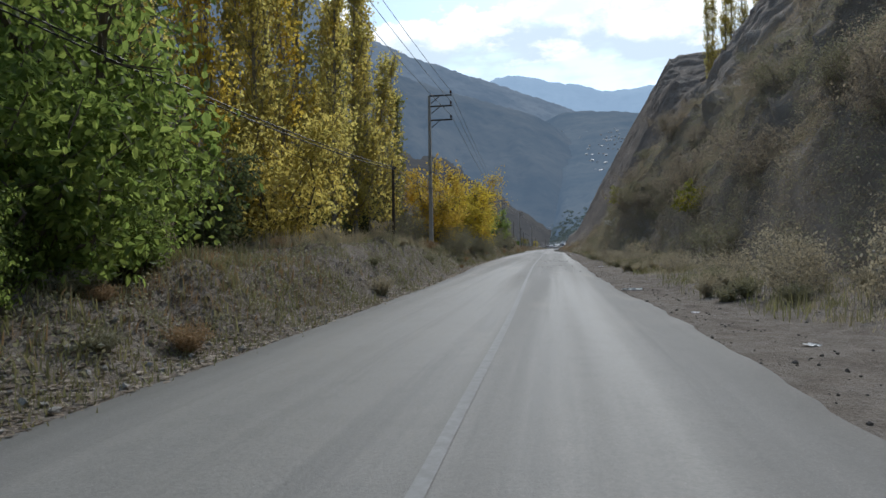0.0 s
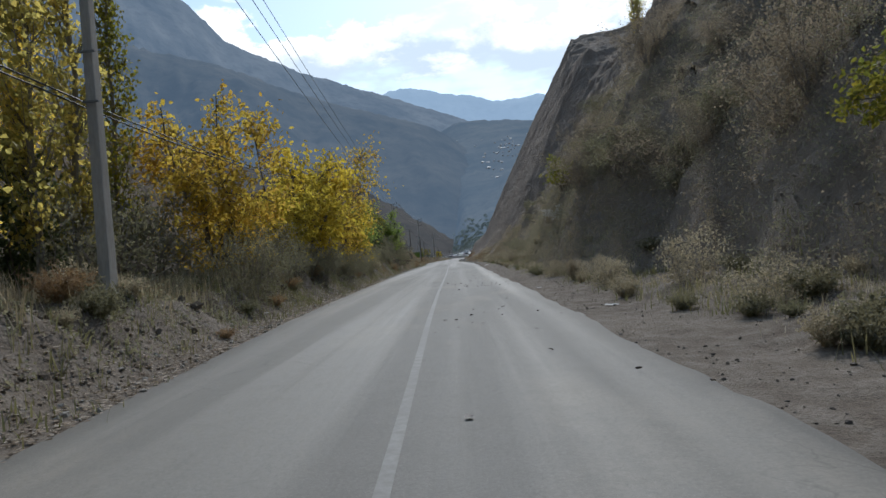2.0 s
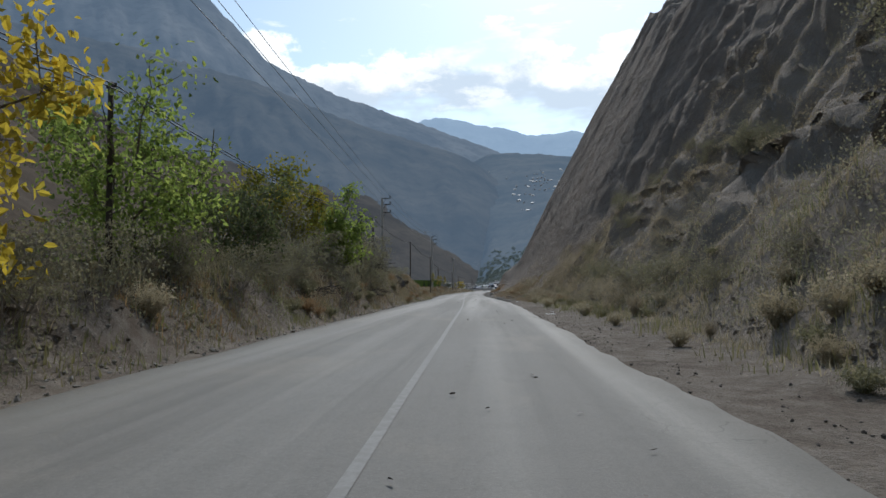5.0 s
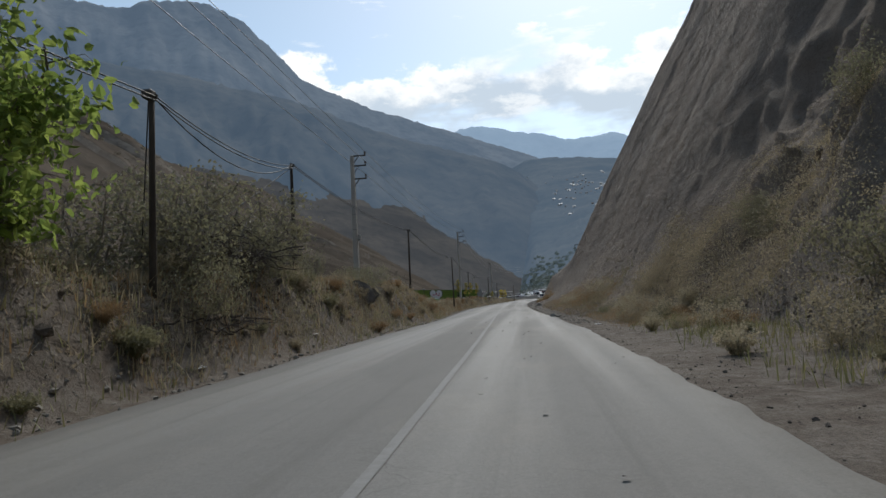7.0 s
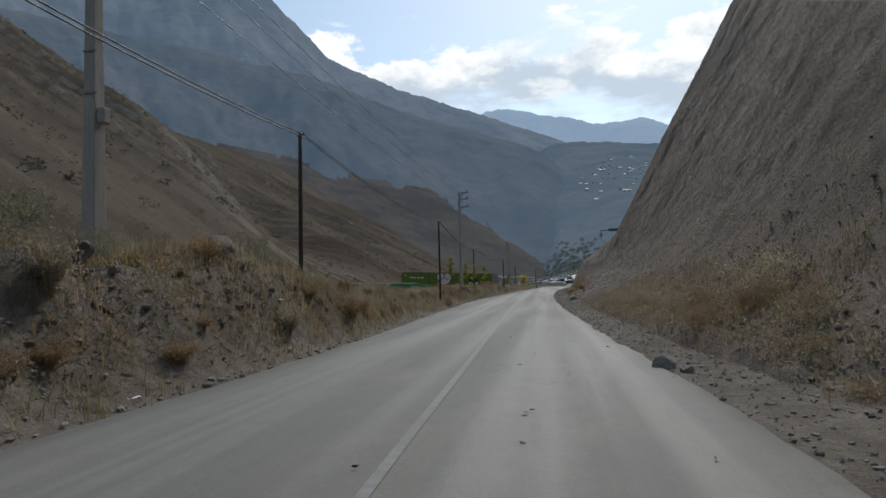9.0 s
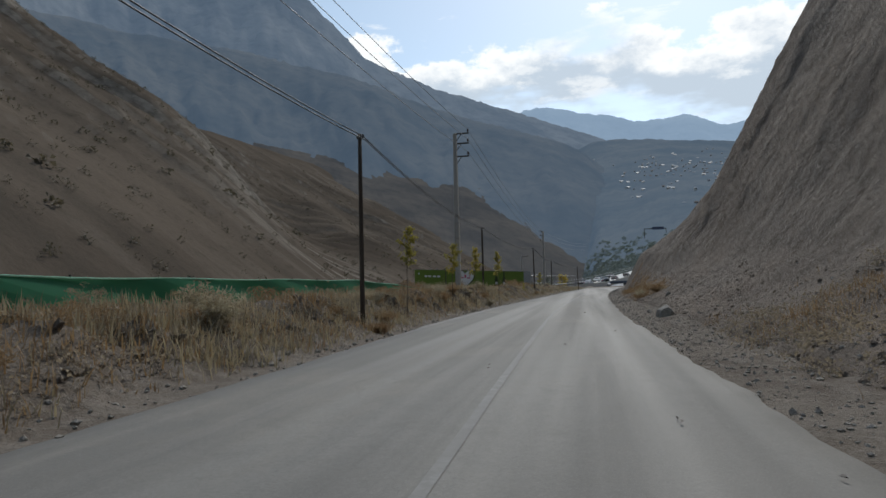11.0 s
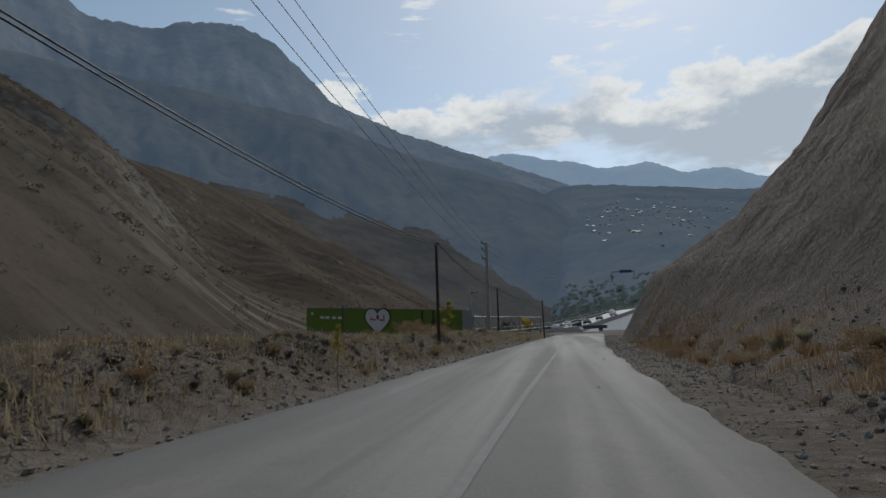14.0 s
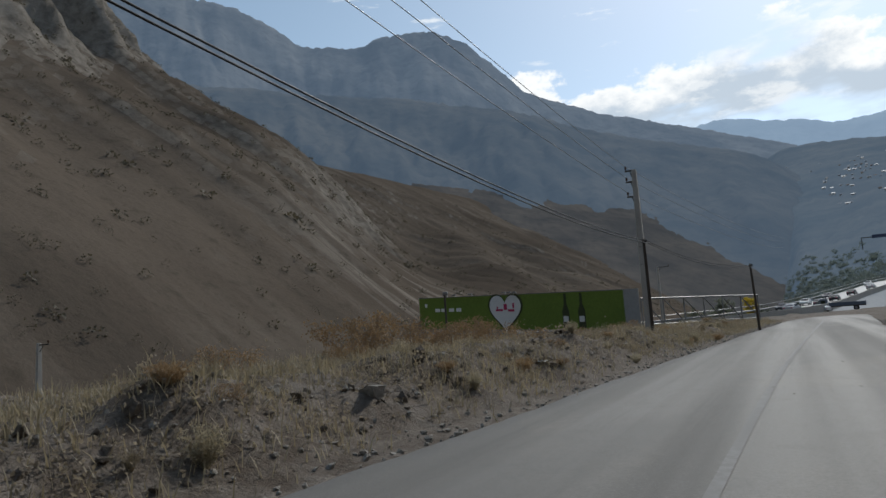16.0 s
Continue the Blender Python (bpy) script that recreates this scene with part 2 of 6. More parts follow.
L_GREEN = leaf_mat("green walnut leaves", (0.15, 0.225, 0.06), (0.38, 0.45, 0.12), (0.23, 0.31, 0.085), 0.75)
L_DARK = leaf_mat("dark green leaves", (0.08, 0.105, 0.05), (0.15, 0.18, 0.08), (0.11, 0.125, 0.06), 0.6)
L_POPLAR = leaf_mat("turning poplar leaves", (0.50, 0.43, 0.14), (0.72, 0.58, 0.16), (0.44, 0.43, 0.16), 0.78)
L_GOLD = leaf_mat("golden poplar leaves", (0.72, 0.52, 0.09), (0.82, 0.64, 0.13), (0.62, 0.53, 0.13), 0.78)
L_YELLOW = leaf_mat("yellow walnut leaves", (0.50, 0.38, 0.05), (0.66, 0.50, 0.06), (0.40, 0.37, 0.07), 0.74)
L_ORANGE = leaf_mat("orange brown leaves", (0.46, 0.28, 0.06), (0.66, 0.50, 0.08), (0.50, 0.42, 0.09), 0.78)
L_MIX = leaf_mat("yellowing green leaves", (0.18, 0.20, 0.04), (0.40, 0.32, 0.04), (0.17, 0.20, 0.05), 0.65)
L_GREY = leaf_mat("dusty grey green leaves", (0.20, 0.20, 0.135), (0.33, 0.315, 0.21), (0.20, 0.18, 0.125), 0.5)
L_LITTER = leaf_mat("fallen brown leaves", (0.24, 0.18, 0.125), (0.52, 0.45, 0.37), (0.19, 0.145, 0.105), 0.3)
STRAW = leaf_mat("dry straw", (0.33, 0.275, 0.18), (0.50, 0.43, 0.31), (0.25, 0.215, 0.15), 0.4)
PALE = leaf_mat("pale bleached twigs", (0.38, 0.335, 0.245), (0.53, 0.475, 0.37), (0.31, 0.265, 0.19), 0.5)
STRAW_RED = leaf_mat("rust coloured dry grass", (0.29, 0.19, 0.105), (0.42, 0.30, 0.175), (0.22, 0.145, 0.085), 0.4)
WEED = leaf_mat("faded green grass", (0.15, 0.16, 0.07), (0.27, 0.27, 0.13), (0.28, 0.24, 0.14), 0.4)
L_BROWN = leaf_mat("brown withered scrub", (0.27, 0.225, 0.18), (0.37, 0.315, 0.25), (0.25, 0.215, 0.165), 0.55)
TWIG = simple("dry grey twigs", (0.19, 0.165, 0.14), (0.31, 0.275, 0.24), 8.0, 0.95, 0, 0.2)

# ---- mesh helpers ----
rng = np.random.default_rng(7)


def mesh_ob(name, v, f, mat, parent=None, label="", smooth=False, mats=None, slot=None):
    """One mesh object from arrays of corners and faces (or lists of both)."""
    me = bpy.data.meshes.new(name)
    if isinstance(f, np.ndarray):
        v = np.asarray(v, np.float32)
        n, k = f.shape
        me.vertices.add(len(v)), me.loops.add(n * k), me.polygons.add(n)
        me.vertices.foreach_set("co", v.ravel())
        me.loops.foreach_set("vertex_index", f.astype(np.int32).ravel())
        me.polygons.foreach_set("loop_start", np.arange(0, n * k, k, dtype=np.int32))
        me.update(calc_edges=True)
    else:
        me.from_pydata([tuple(map(float, p)) for p in v], [], [tuple(map(int, q)) for q in f])
        me.update()
    for m in mats or [mat]:
        me.materials.append(m)
    if slot is not None:
        me.polygons.foreach_set("material_index", np.asarray(slot, np.int32))
    me.polygons.foreach_set("use_smooth", [smooth] * len(me.polygons))
    ob = new(name, me)
    if parent is not None:
        ob.parent = parent
    if label:
        ob["label"] = label
    return ob


class Geo:
    """Gathers boxes, tubes and sheets into one mesh."""

    def __init__(self):
        self.v, self.f = [], []

    def add(self, v, f):
        k = len(self.v)
        self.v += [tuple(map(float, p)) for p in v]
        self.f += [tuple(i + k for i in q) for q in f]
        return self

    def box(self, c, s, m=None, bevel=0.0):
        bm = bmesh.new()
        bmesh.ops.create_cube(bm, size=1, matrix=Matrix.Diagonal((*s, 1)))
        if bevel:
            bmesh.ops.bevel(bm, geom=bm.edges[:], offset=bevel, segments=1, affect="EDGES")
        t = Matrix.Translation(c) @ (m.to_4x4() if m is not None else Matrix())
        bm.verts.index_update()
        self.add([t @ v.co for v in bm.verts], [[v.index for v in p.verts] for p in bm.faces])
        bm.free()
        return self

    def tube(self, pts, radii, sides=6, cap=True, squeeze=None):
        pts = [Vector(p) for p in pts]
        if isinstance(radii, (int, float)):
            radii = [radii] * len(pts)
        radii = [float(r) for r in radii]
        k0 = len(self.v)
        for i, p in enumerate(pts):
            d = (pts[min(i + 1, len(pts) - 1)] - pts[max(i - 1, 0)]).normalized()
            a = d.cross(Vector((0, 0, 1)) if abs(d.z) < 0.9 else Vector((1, 0, 0))).normalized()
            b = d.cross(a)
            for j in range(sides):
                t = 2 * math.pi * (j + 0.5) / sides
                q = p + radii[i] * (math.cos(t) * a + math.sin(t) * b)
                self.v.append(tuple(q))
        for i in range(len(pts) - 1):
            for j in range(sides):
                a, b = k0 + i * sides + j, k0 + i * sides + (j + 1) % sides
                self.f.append((a, b, b + sides, a + sides))
        if cap:
            self.f.append(tuple(k0 + j for j in reversed(range(sides))))
            self.f.append(tuple(k0 + (len(pts) - 1) * sides + j for j in range(sides)))
        return self

    def ob(self, name, mat, parent=None, label="", smooth=False):
        return mesh_ob(name, self.v, self.f, mat, parent, label, smooth)


def fbm(x, y, scale, octaves=4, seed=0, rough=0.5):
    """Smooth lattice noise over arrays, about -1 to 1."""
    out, amp, tot = np.zeros(np.broadcast(x, y).shape), 1.0, 0.0
    for o in range(octaves):
        ca, sa = math.cos(0.6 + 1.1 * o), math.sin(0.6 + 1.1 * o)
        u = (np.asarray(x) * ca - np.asarray(y) * sa) * scale * 2.03**o + 37.7 * (seed + o)
        v = (np.asarray(x) * sa + np.asarray(y) * ca) * scale * 2.03**o + 91.3 * (seed + o)
        iu, iv = np.floor(u), np.floor(v)
        fu, fv = u - iu, v - iv
        fu, fv = fu * fu * (3 - 2 * fu), fv * fv * (3 - 2 * fv)

        def h(a, b):
            s = np.sin(a * 127.1 + b * 311.7 + seed * 17.3) * 43758.5453
            return 2 * (s - np.floor(s)) - 1

        out = out + amp * ((h(iu, iv) * (1 - fu) + h(iu + 1, iv) * fu) * (1 - fv) + (h(iu, iv + 1) * (1 - fu) + h(iu + 1, iv + 1) * fu) * fv)
        tot += amp
        amp *= rough
    return out / tot


def grid_faces(nu, nv):
    i = np.arange(nu - 1)[:, None] * nv + np.arange(nv - 1)[None, :]
    return np.stack([i, i + nv, i + nv + 1, i + 1], -1).reshape(-1, 4)


def soft(xs, ys, x, w=6.0):
    """Piecewise linear keys, rounded off."""
    return sum(np.interp(np.asarray(x) + k * w, xs, ys) for k in (-1, -0.6, -0.3, 0, 0.3, 0.6, 1)) / 7


# ---- the road's line ----
RY = [-30, 10, 25, 40, 60, 90, 105, 118, 130, 150, 165, 180, 195, 236, 258]
def left_edge(y): return soft(RY, [-2.25, -2.42, -2.7, -3.58, -3.97, -4.28, -4.32, -4.2, -4.8, -5.4, -4.85, -4.05, -3.25, -0.8, 1.4], y)
def right_edge(y): return soft(RY, [3.3, 3.0, 2.5, 2.6, 2.45, 2.4, 2.2, 1.55, 0.95, 0.58, 0.58, 0.88, 1.5, 4.4, 6.4], y)
def centre(y): return soft(RY, [0.6, 0.43, 0.1, -0.15, -0.23, -0.5, -0.85, -1.2, -1.52, -1.92, -1.62, -1.12, -0.68, 1.65, 3.8], y)
def road_z(y): return soft([-40, 0, 95, 150, 236, 262, 300], [-0.40, -0.40, -0.42, -0.63, -0.66, -1.0, -1.2], y, 14)
def bank_h(y): return soft([-30, 5, 8, 12, 24, 33, 41, 60, 80, 100, 112, 119, 126, 140, 152, 160, 170, 190, 214, 232], [0.1, 0.25, 0.75, 1.1, 1.35, 0.85, 1.1, 1.1, 1.5, 2.05, 1.9, 1.5, 0.85, 0.74, 0.78, 0.85, 0.75, 0.6, 0.35, 0.05], y, 4)
TOE_Y = [-60, 0, 40, 57, 75, 95, 110, 128, 172, 190, 205, 214, 226]
def toe(y): return soft(TOE_Y, [7.5, 7.2, 6.4, 4.4, 5.2, 5.6, 5.4, 4.6, 4.2, 3.9, 3.3, 4.6, 12], y, 3)


def ground_z(x, y):
    """Height of the open ground: verges, the bank on the left, the valley below it."""
    x, y = np.asarray(x, float), np.asarray(y, float)
    z0, dl, dr = road_z(y), left_edge(y) - x, x - right_edge(y)
    rough = fbm(x, y, 0.9, 4, 3) * 0.16 + fbm(x, y, 0.16, 3, 5) * 0.25
    up = np.clip((dl - 0.3) / 1.6, 0, 1)
    bank = bank_h(y) * (up * up * (3 - 2 * up)) * (1 + 0.22 * fbm(x * 0.5, y, 0.33, 3, 8))
    gully = np.clip(dl - 0.4, 0, 1) * np.clip(3.4 - dl, 0, 1) * (0.34 * fbm(x * 0.3, y, 1.1, 3, 11) + 0.20 * fbm(x, y, 1.6, 3, 13))
    fall = np.clip((dl - 5.0) / 24.0, 0, 1)
    fall = fall * fall * (3 - 2 * fall)
    far = np.clip((np.hypot(x, y - 130) - 150) / 800, 0, 1)
    z = z0 + bank + gully - fall * (bank_h(y) + 2.6 * np.clip((y - 90) / 60, 0.35, 1)) - 8 * far
    off = np.maximum(dl, dr)
    z += rough * np.clip((off - 0.5) / 3, 0, 1) + 0.05 * fbm(x, y, 2.3, 3, 21) * np.clip(off / 0.8, 0, 1)
    lift = np.clip((dr - 1.2) / 4, 0, 1)
    z += lift * 0.45 * np.clip((215 - y) / 20, 0, 1)
    ahead = np.clip((y - 236) / 60, 0, 1)
    z -= np.clip(-off, 0, 1) ** 0.5 * 0.10 * (y < 258)
    return z - 0.015 + ahead * (np.clip(x + 12, 0, 40) * 0.02)


def hill_z(x, y):
    """Height of the hillside on the right, above the road: scrub slope, bare cut, rounded nose."""
    x, y = np.asarray(x, float), np.asarray(y, float)
    d = x - toe(y)
    wob = 1 + 0.10 * fbm(x * 0.3, y, 0.09, 4, 31)
    veg = np.interp(d, [-3, 0, 0.7, 1.4, 4, 6.5, 11, 19, 34, 60, 120], [-3.5, 0, 1.5, 3.4, 7.2, 11.0, 14.2, 23.5, 41, 58, 85])
    fan = np.interp(d, [-3, 0, 1, 3, 6, 8.5, 12, 19, 34, 60, 120], [-3, 0, 0.8, 2.7, 5.6, 9.6, 16.5, 27, 44, 62, 88])
    mixv = np.clip((y - 62) / 10, 0, 1)
    veg = veg * (1 - mixv) + fan * mixv
    face = np.interp(d, [-3, -2.2, -1, 0, 1, 2.4, 60, 120], [-1.5, 0.0, 0.4, 1.0, 1.9, 3.9, 113, 220])
    lid = np.interp(y, [98, 120, 150, 170, 200], [24.3, 28.8, 39.6, 46.5, 46.5]) + 0.16 * (x - 26) + 1.6 * fbm(x * 0.4, y, 0.22, 4, 37, 0.6)
    cut = np.minimum(face, lid) - 0.3 * np.exp(-np.abs(face - lid) / 2.5) + 1.1 * fbm(x, y, 0.5, 4, 39, 0.6) * np.exp(-((face - lid) / 6.0) ** 2)
    nose = np.interp(d, [-3, 0, 1.9, 7.5, 12, 18, 26, 60, 120], [-4, 0.0, 3.7, 7.6, 12.6, 22, 34, 60, 80])
    a = np.clip((y - 102) / 10, 0, 1) + 0 * x
    b = np.clip((y - 172) / 26, 0, 1) + 0 * x
    z = (veg * (1 - a) + cut * a) * (1 - b) + nose * b
    end = np.clip((y - 206) / 26, 0, 1)
    z = z * wob * (1 - 0.9 * end)
    spur = 0.8 * np.exp(-((y - 117) / 6.5) ** 2) * np.clip(d / 3, 0, 1) * np.clip((16 - d) / 9, 0, 1)
    spur2 = 2.4 * np.exp(-((y - 96) / 9) ** 2) * np.clip(d / 3, 0, 1) * np.clip((18 - d) / 9, 0, 1)
    bare = a * (1 - end)
    rib = fbm(x * 0.22, y, 0.20, 4, 41) * (1.0 - 0.62 * bare) * np.clip(d / 5, 0, 1)
    lump = fbm(x, y, 0.26, 5, 43, 0.62) * (2.3 * (1 - bare) + 0.35) * np.clip(d / 2.5, 0, 1)
    cone = 3.5 - 0.72 * np.hypot(d - 3.2, (y - 119.5) * 0.8) + 0.35 * fbm(x, y, 0.7, 4, 49)
    out = z + spur + spur2 + rib + lump + fbm(x, y, 1.1, 3, 47) * 0.22
    # weathered ledges: flat treads and steep risers, broken along their length
    step = out / 2.7 + 0.55 * fbm(x, y, 0.10, 4, 55, 0.6)
    fr = step - np.floor(step)
    tread = np.where(fr < 0.62, fr * 0.35, 0.217 + (fr - 0.62) * 2.06) - fr
    hold = np.clip(0.35 + 1.3 * fbm(x * 0.6, y, 0.085, 3, 57), 0, 1)
    out = out + 2.7 * tread * hold * (0.74 - 0.66 * np.clip((y - 102) / 16, 0, 1)) * np.clip(d / 2.5, 0, 1)
    return road_z(y) + 0.15 + np.maximum(out, cone)


def crest(p, q, sc, sd):
    """Sharp ribs between hollows."""
    return 1 - 2 * np.abs(fbm(p, q, sc, 4, sd, 0.6))


def hill_shift(x, y, z):
    """How far the rough skin of the hillside stands back from its even slope."""
    d = x - toe(y)
    steep = np.clip(((hill_z(x + 0.2, y) - hill_z(x - 0.2, y)) / 0.4 - 0.5) / 0.6, 0, 1)
    scrubby = 1 - np.clip((y - 97) / 16, 0, 1)
    rugged = 0.75 * fbm(y, z, 0.40, 5, 61, 0.62) + 0.5 * crest(y, z * 0.7, 0.33, 63) + 0.16 * fbm(y, z, 1.7, 3, 64, 0.7)
    bare_face = (0.10 + 0.34 * np.clip((y - 128) / 22, 0, 1)) * fbm(y + 0.45 * z, z * 0.16, 0.17, 4, 65, 0.5) + 0.10 * fbm(y * 0.6, z * 1.2, 0.45, 5, 66, 0.66) + 0.05 * crest(y * 0.4, z * 1.3, 0.5, 67) + 0.14 * fbm(y, z, 1.5, 4, 68, 0.75)
    return (rugged * scrubby + bare_face * (1 - scrubby)) * np.clip(d / 3, 0, 1) * steep


def axis(stops):
    """Grid lines from (start, end, step) stretches."""
    out = []
    for a, b, s in stops:
        out += list(np.arange(a, b - 1e-6, s))
    return np.array(out + [stops[-1][1]])


# ---- ground, road, hillside ----
gx = axis([(-4600, -400, 420), (-400, -60, 34), (-60, -16, 2.2), (-16, -10, 0.6), (-10, 9, 0.21), (9, 30, 1.5), (30, 200, 17), (200, 4600, 440)])
gy = axis([(-4600, -200, 440), (-200, -20, 15), (-20, -2, 1.0), (-2, 205, 0.3), (205, 250, 0.8), (250, 420, 8), (420, 4600, 300)])
GX, GY = np.meshgrid(gx, gy, indexing="ij")
tagged(mesh_ob("ground", np.stack([GX, GY, ground_z(GX, GY)], -1).reshape(-1, 3), grid_faces(len(gx), len(gy)), EARTH, smooth=True),
       "dry brown earth and verge beside the road", "ground", kind="structure")

ry = np.arange(-30, 256.1, 0.3)
le, re = left_edge(ry) + 0.10 * fbm(ry, 0 * ry, 0.5, 5, 51, 0.65), right_edge(ry) + 0.20 * fbm(ry, 0 * ry + 9, 0.4, 5, 52, 0.7)
us = np.linspace(0, 1, 15)
RX = le[:, None] + (re - le)[:, None] * us[None, :]
RZ = road_z(ry)[:, None] + 0.05 * (1 - (2 * us - 1) ** 2)[None, :] + 0.012 * fbm(RX, ry[:, None] + 0 * RX, 0.35, 3, 53)
RV = np.stack([RX, np.repeat(ry[:, None], 15, 1), RZ], -1)
skirt = lambda c, s: np.stack([c[:, 0] + s, c[:, 1], c[:, 2] - 0.16], -1)[:, None, :]
RV = np.concatenate([skirt(RV[:, 0], -0.09), RV, skirt(RV[:, -1], 0.09)], 1)
tagged(mesh_ob("road", RV.reshape(-1, 3), grid_faces(len(ry), 17)[:, ::-1], ASPHALT, smooth=True),
       "worn light grey asphalt road with ragged edges", "road", kind="structure")
my = np.arange(-20, 232, 0.4)
mc = centre(my)
mz = lambda x: road_z(my) + 0.05 * (1 - (2 * (x - left_edge(my)) / (right_edge(my) - left_edge(my)) - 1) ** 2) + 0.012 * fbm(x, my, 0.35, 3, 53) + 0.006
MV = np.stack([np.stack([mc + s, my, mz(mc + s)], -1) for s in (-0.045, 0.045)], 1)
tagged(mesh_ob("road_marking", MV.reshape(-1, 3), grid_faces(len(my), 2)[:, ::-1], PAINT),
       "faded white centre line on the asphalt", "road marking", kind="structure")

hx = np.concatenate([np.arange(-3, 12, 0.2), np.arange(12, 30, 0.42), np.arange(30, 60, 2.0), np.arange(60, 150, 8.0)])
hy = axis([(-120, -20, 5), (-20, 20, 0.8), (20, 215, 0.32), (215, 240, 1.0)])
HD, HY = np.meshgrid(hx, hy, indexing="ij")
HX = HD + toe(HY)
HZ = hill_z(HX, HY)
HXn = HX + hill_shift(HX, HY, HZ)
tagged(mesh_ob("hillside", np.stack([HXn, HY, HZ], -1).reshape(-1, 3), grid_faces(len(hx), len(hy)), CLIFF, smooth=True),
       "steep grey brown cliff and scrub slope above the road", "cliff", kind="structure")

# ---- mountains ----
MC = np.array([0.0, 130.0])


def ridge_point(az, s, keys, dist, width, foot, seed, power, gully):
    """A point of a mountainside: az in degrees right of +y, s from foot (0) over crest (1) to the back (1.4)."""
    a = np.radians(az)
    el = soft([k[0] for k in keys], [k[1] for k in keys], az, 0.6)
    d = np.interp(az, dist[0], dist[1])
    top = np.tan(np.radians(el)) * d + 0.6
    wide = np.interp(az, width[0], width[1])
    r = d - (1 - s) * wide
    z = foot + (top - foot) * np.where(s <= 1, np.clip(s, 0, 1) ** power, 1 - (s - 1) * 1.5)
    g = fbm(a * 16 + 1.6 * s, s * 1.6 - a * 4, 0.55, 5, seed, 0.55)
    n = fbm(a * 34 - 2.2 * s, s * 7, 0.7, 5, seed + 5, 0.55)
    env = np.clip(s * 2.2, 0, 1) * np.clip((1.02 - s) * 3.5 + 0.06, 0.06, 1)
    h = (top - foot) * gully
    r = r - h * 1.3 * (g + 0.5 * n) * env
    z = z + h * 0.45 * (g + n) * env + (top - foot) * 0.011 * fbm(a * 300, s * 130, 0.5, 4, seed + 9) * np.clip((s - 0.05) * 6, 0, 1)
    return np.stack([MC[0] + r * np.sin(a), MC[1] + r * np.cos(a), z], -1)


def mountain(name, label, mat, az0, az1, na, ns, **shape):
    az, s = np.meshgrid(np.linspace(az0, az1, na), np.linspace(0, 1.4, ns), indexing="ij")
    v = ridge_point(az, s, **shape)
    return tagged(mesh_ob(name, v.reshape(-1, 3), grid_faces(na, ns)[:, ::-1], mat, smooth=True), label, "mountain", kind="structure")


def scree_mat():
    k = Mat("tan scree and dry grass slope")
    wide, spot, fine = k.noise(0.010, 5, 0.55), k.noise(0.22, 6, 0.68), k.noise(0.9, 4, 0.7)
    streak = k.noise(0.085, 5, 0.62, (0.10, 1, 0.10))
    where = k.ramp(k.noise(0.006, 3, 0.5, (1.6, 0.8, 1)), 0.44, 0.60)
    col = k.mix(k.ramp(wide, 0.36, 0.64), (0.080, 0.064, 0.050), (0.124, 0.100, 0.078))
    col = k.mix(k.math("MULTIPLY", k.ramp(streak, 0.50, 0.62), k.math("MULTIPLY", where, 0.5)), col, (0.19, 0.162, 0.13))
    col = k.mix(k.math("MULTIPLY", k.ramp(streak, 0.45, 0.32), 0.45), col, (0.066, 0.056, 0.045))
    at = k.n.new("ShaderNodeSeparateXYZ")
    k.l.new(k.pos, at.inputs[0])
    gash = k.math("MULTIPLY", k.math("MULTIPLY", k.ramp(at.outputs["Y"], 285, 310), k.ramp(at.outputs["Y"], 400, 350)), k.ramp(at.outputs["Z"], 55, 12))
    rill = k.noise(0.16, 4, 0.6, (0.10, 1, 0.10))
    col = k.mix(k.math("MULTIPLY", gash, k.math("MULTIPLY", k.ramp(rill, 0.50, 0.58), 0.65)), col, (0.25, 0.217, 0.18))
    col = k.mix(k.math("MULTIPLY", k.ramp(spot, 0.56, 0.68), 0.45), col, (0.055, 0.048, 0.036))
    col = k.mix(k.math("MULTIPLY", k.ramp(fine, 0.52, 0.70), 0.3), col, (0.055, 0.048, 0.038))
    up = k.n.new("ShaderNodeSeparateXYZ")
    k.l.new(k.geo.outputs["True Normal"], up.inputs[0])
    rock = k.mix(k.ramp(spot, 0.4, 0.65), (0.22, 0.195, 0.165), (0.12, 0.105, 0.088))
    col = k.mix(k.ramp(up.outputs["Z"], 0.78, 0.60), col, rock)
    k.surf(col, 1.0, 0.0, 0.0)
    k.bump(spot, 0.8, 0.7)
    return k.m


M_TAN = scree_mat()
# the far slopes glow in a haze colour on top of their own
M_MID = mountain_mat("shaded mid slope with haze glow", (0.045, 0.047, 0.045), (0.09, 0.082, 0.068), (0.095, 0.137, 0.196), 0.58, 0.006)
M_PEAK = mountain_mat("rocky high ridge with haze glow", (0.07, 0.075, 0.078), (0.15, 0.145, 0.135), (0.15, 0.21, 0.295), 0.47, 0.004)
M_FAR = mountain_mat("far hills with blue haze glow", (0.08, 0.09, 0.10), (0.13, 0.14, 0.14), (0.27, 0.37, 0.50), 0.80, 0.002)
M_VALE = mountain_mat("wooded valley side with haze glow", (0.045, 0.049, 0.045), (0.09, 0.084, 0.068), (0.095, 0.137, 0.196), 0.66, 0.006)

# the valley's left wall runs along the road; its fall line comes towards it
SLOPE_X = -420.0


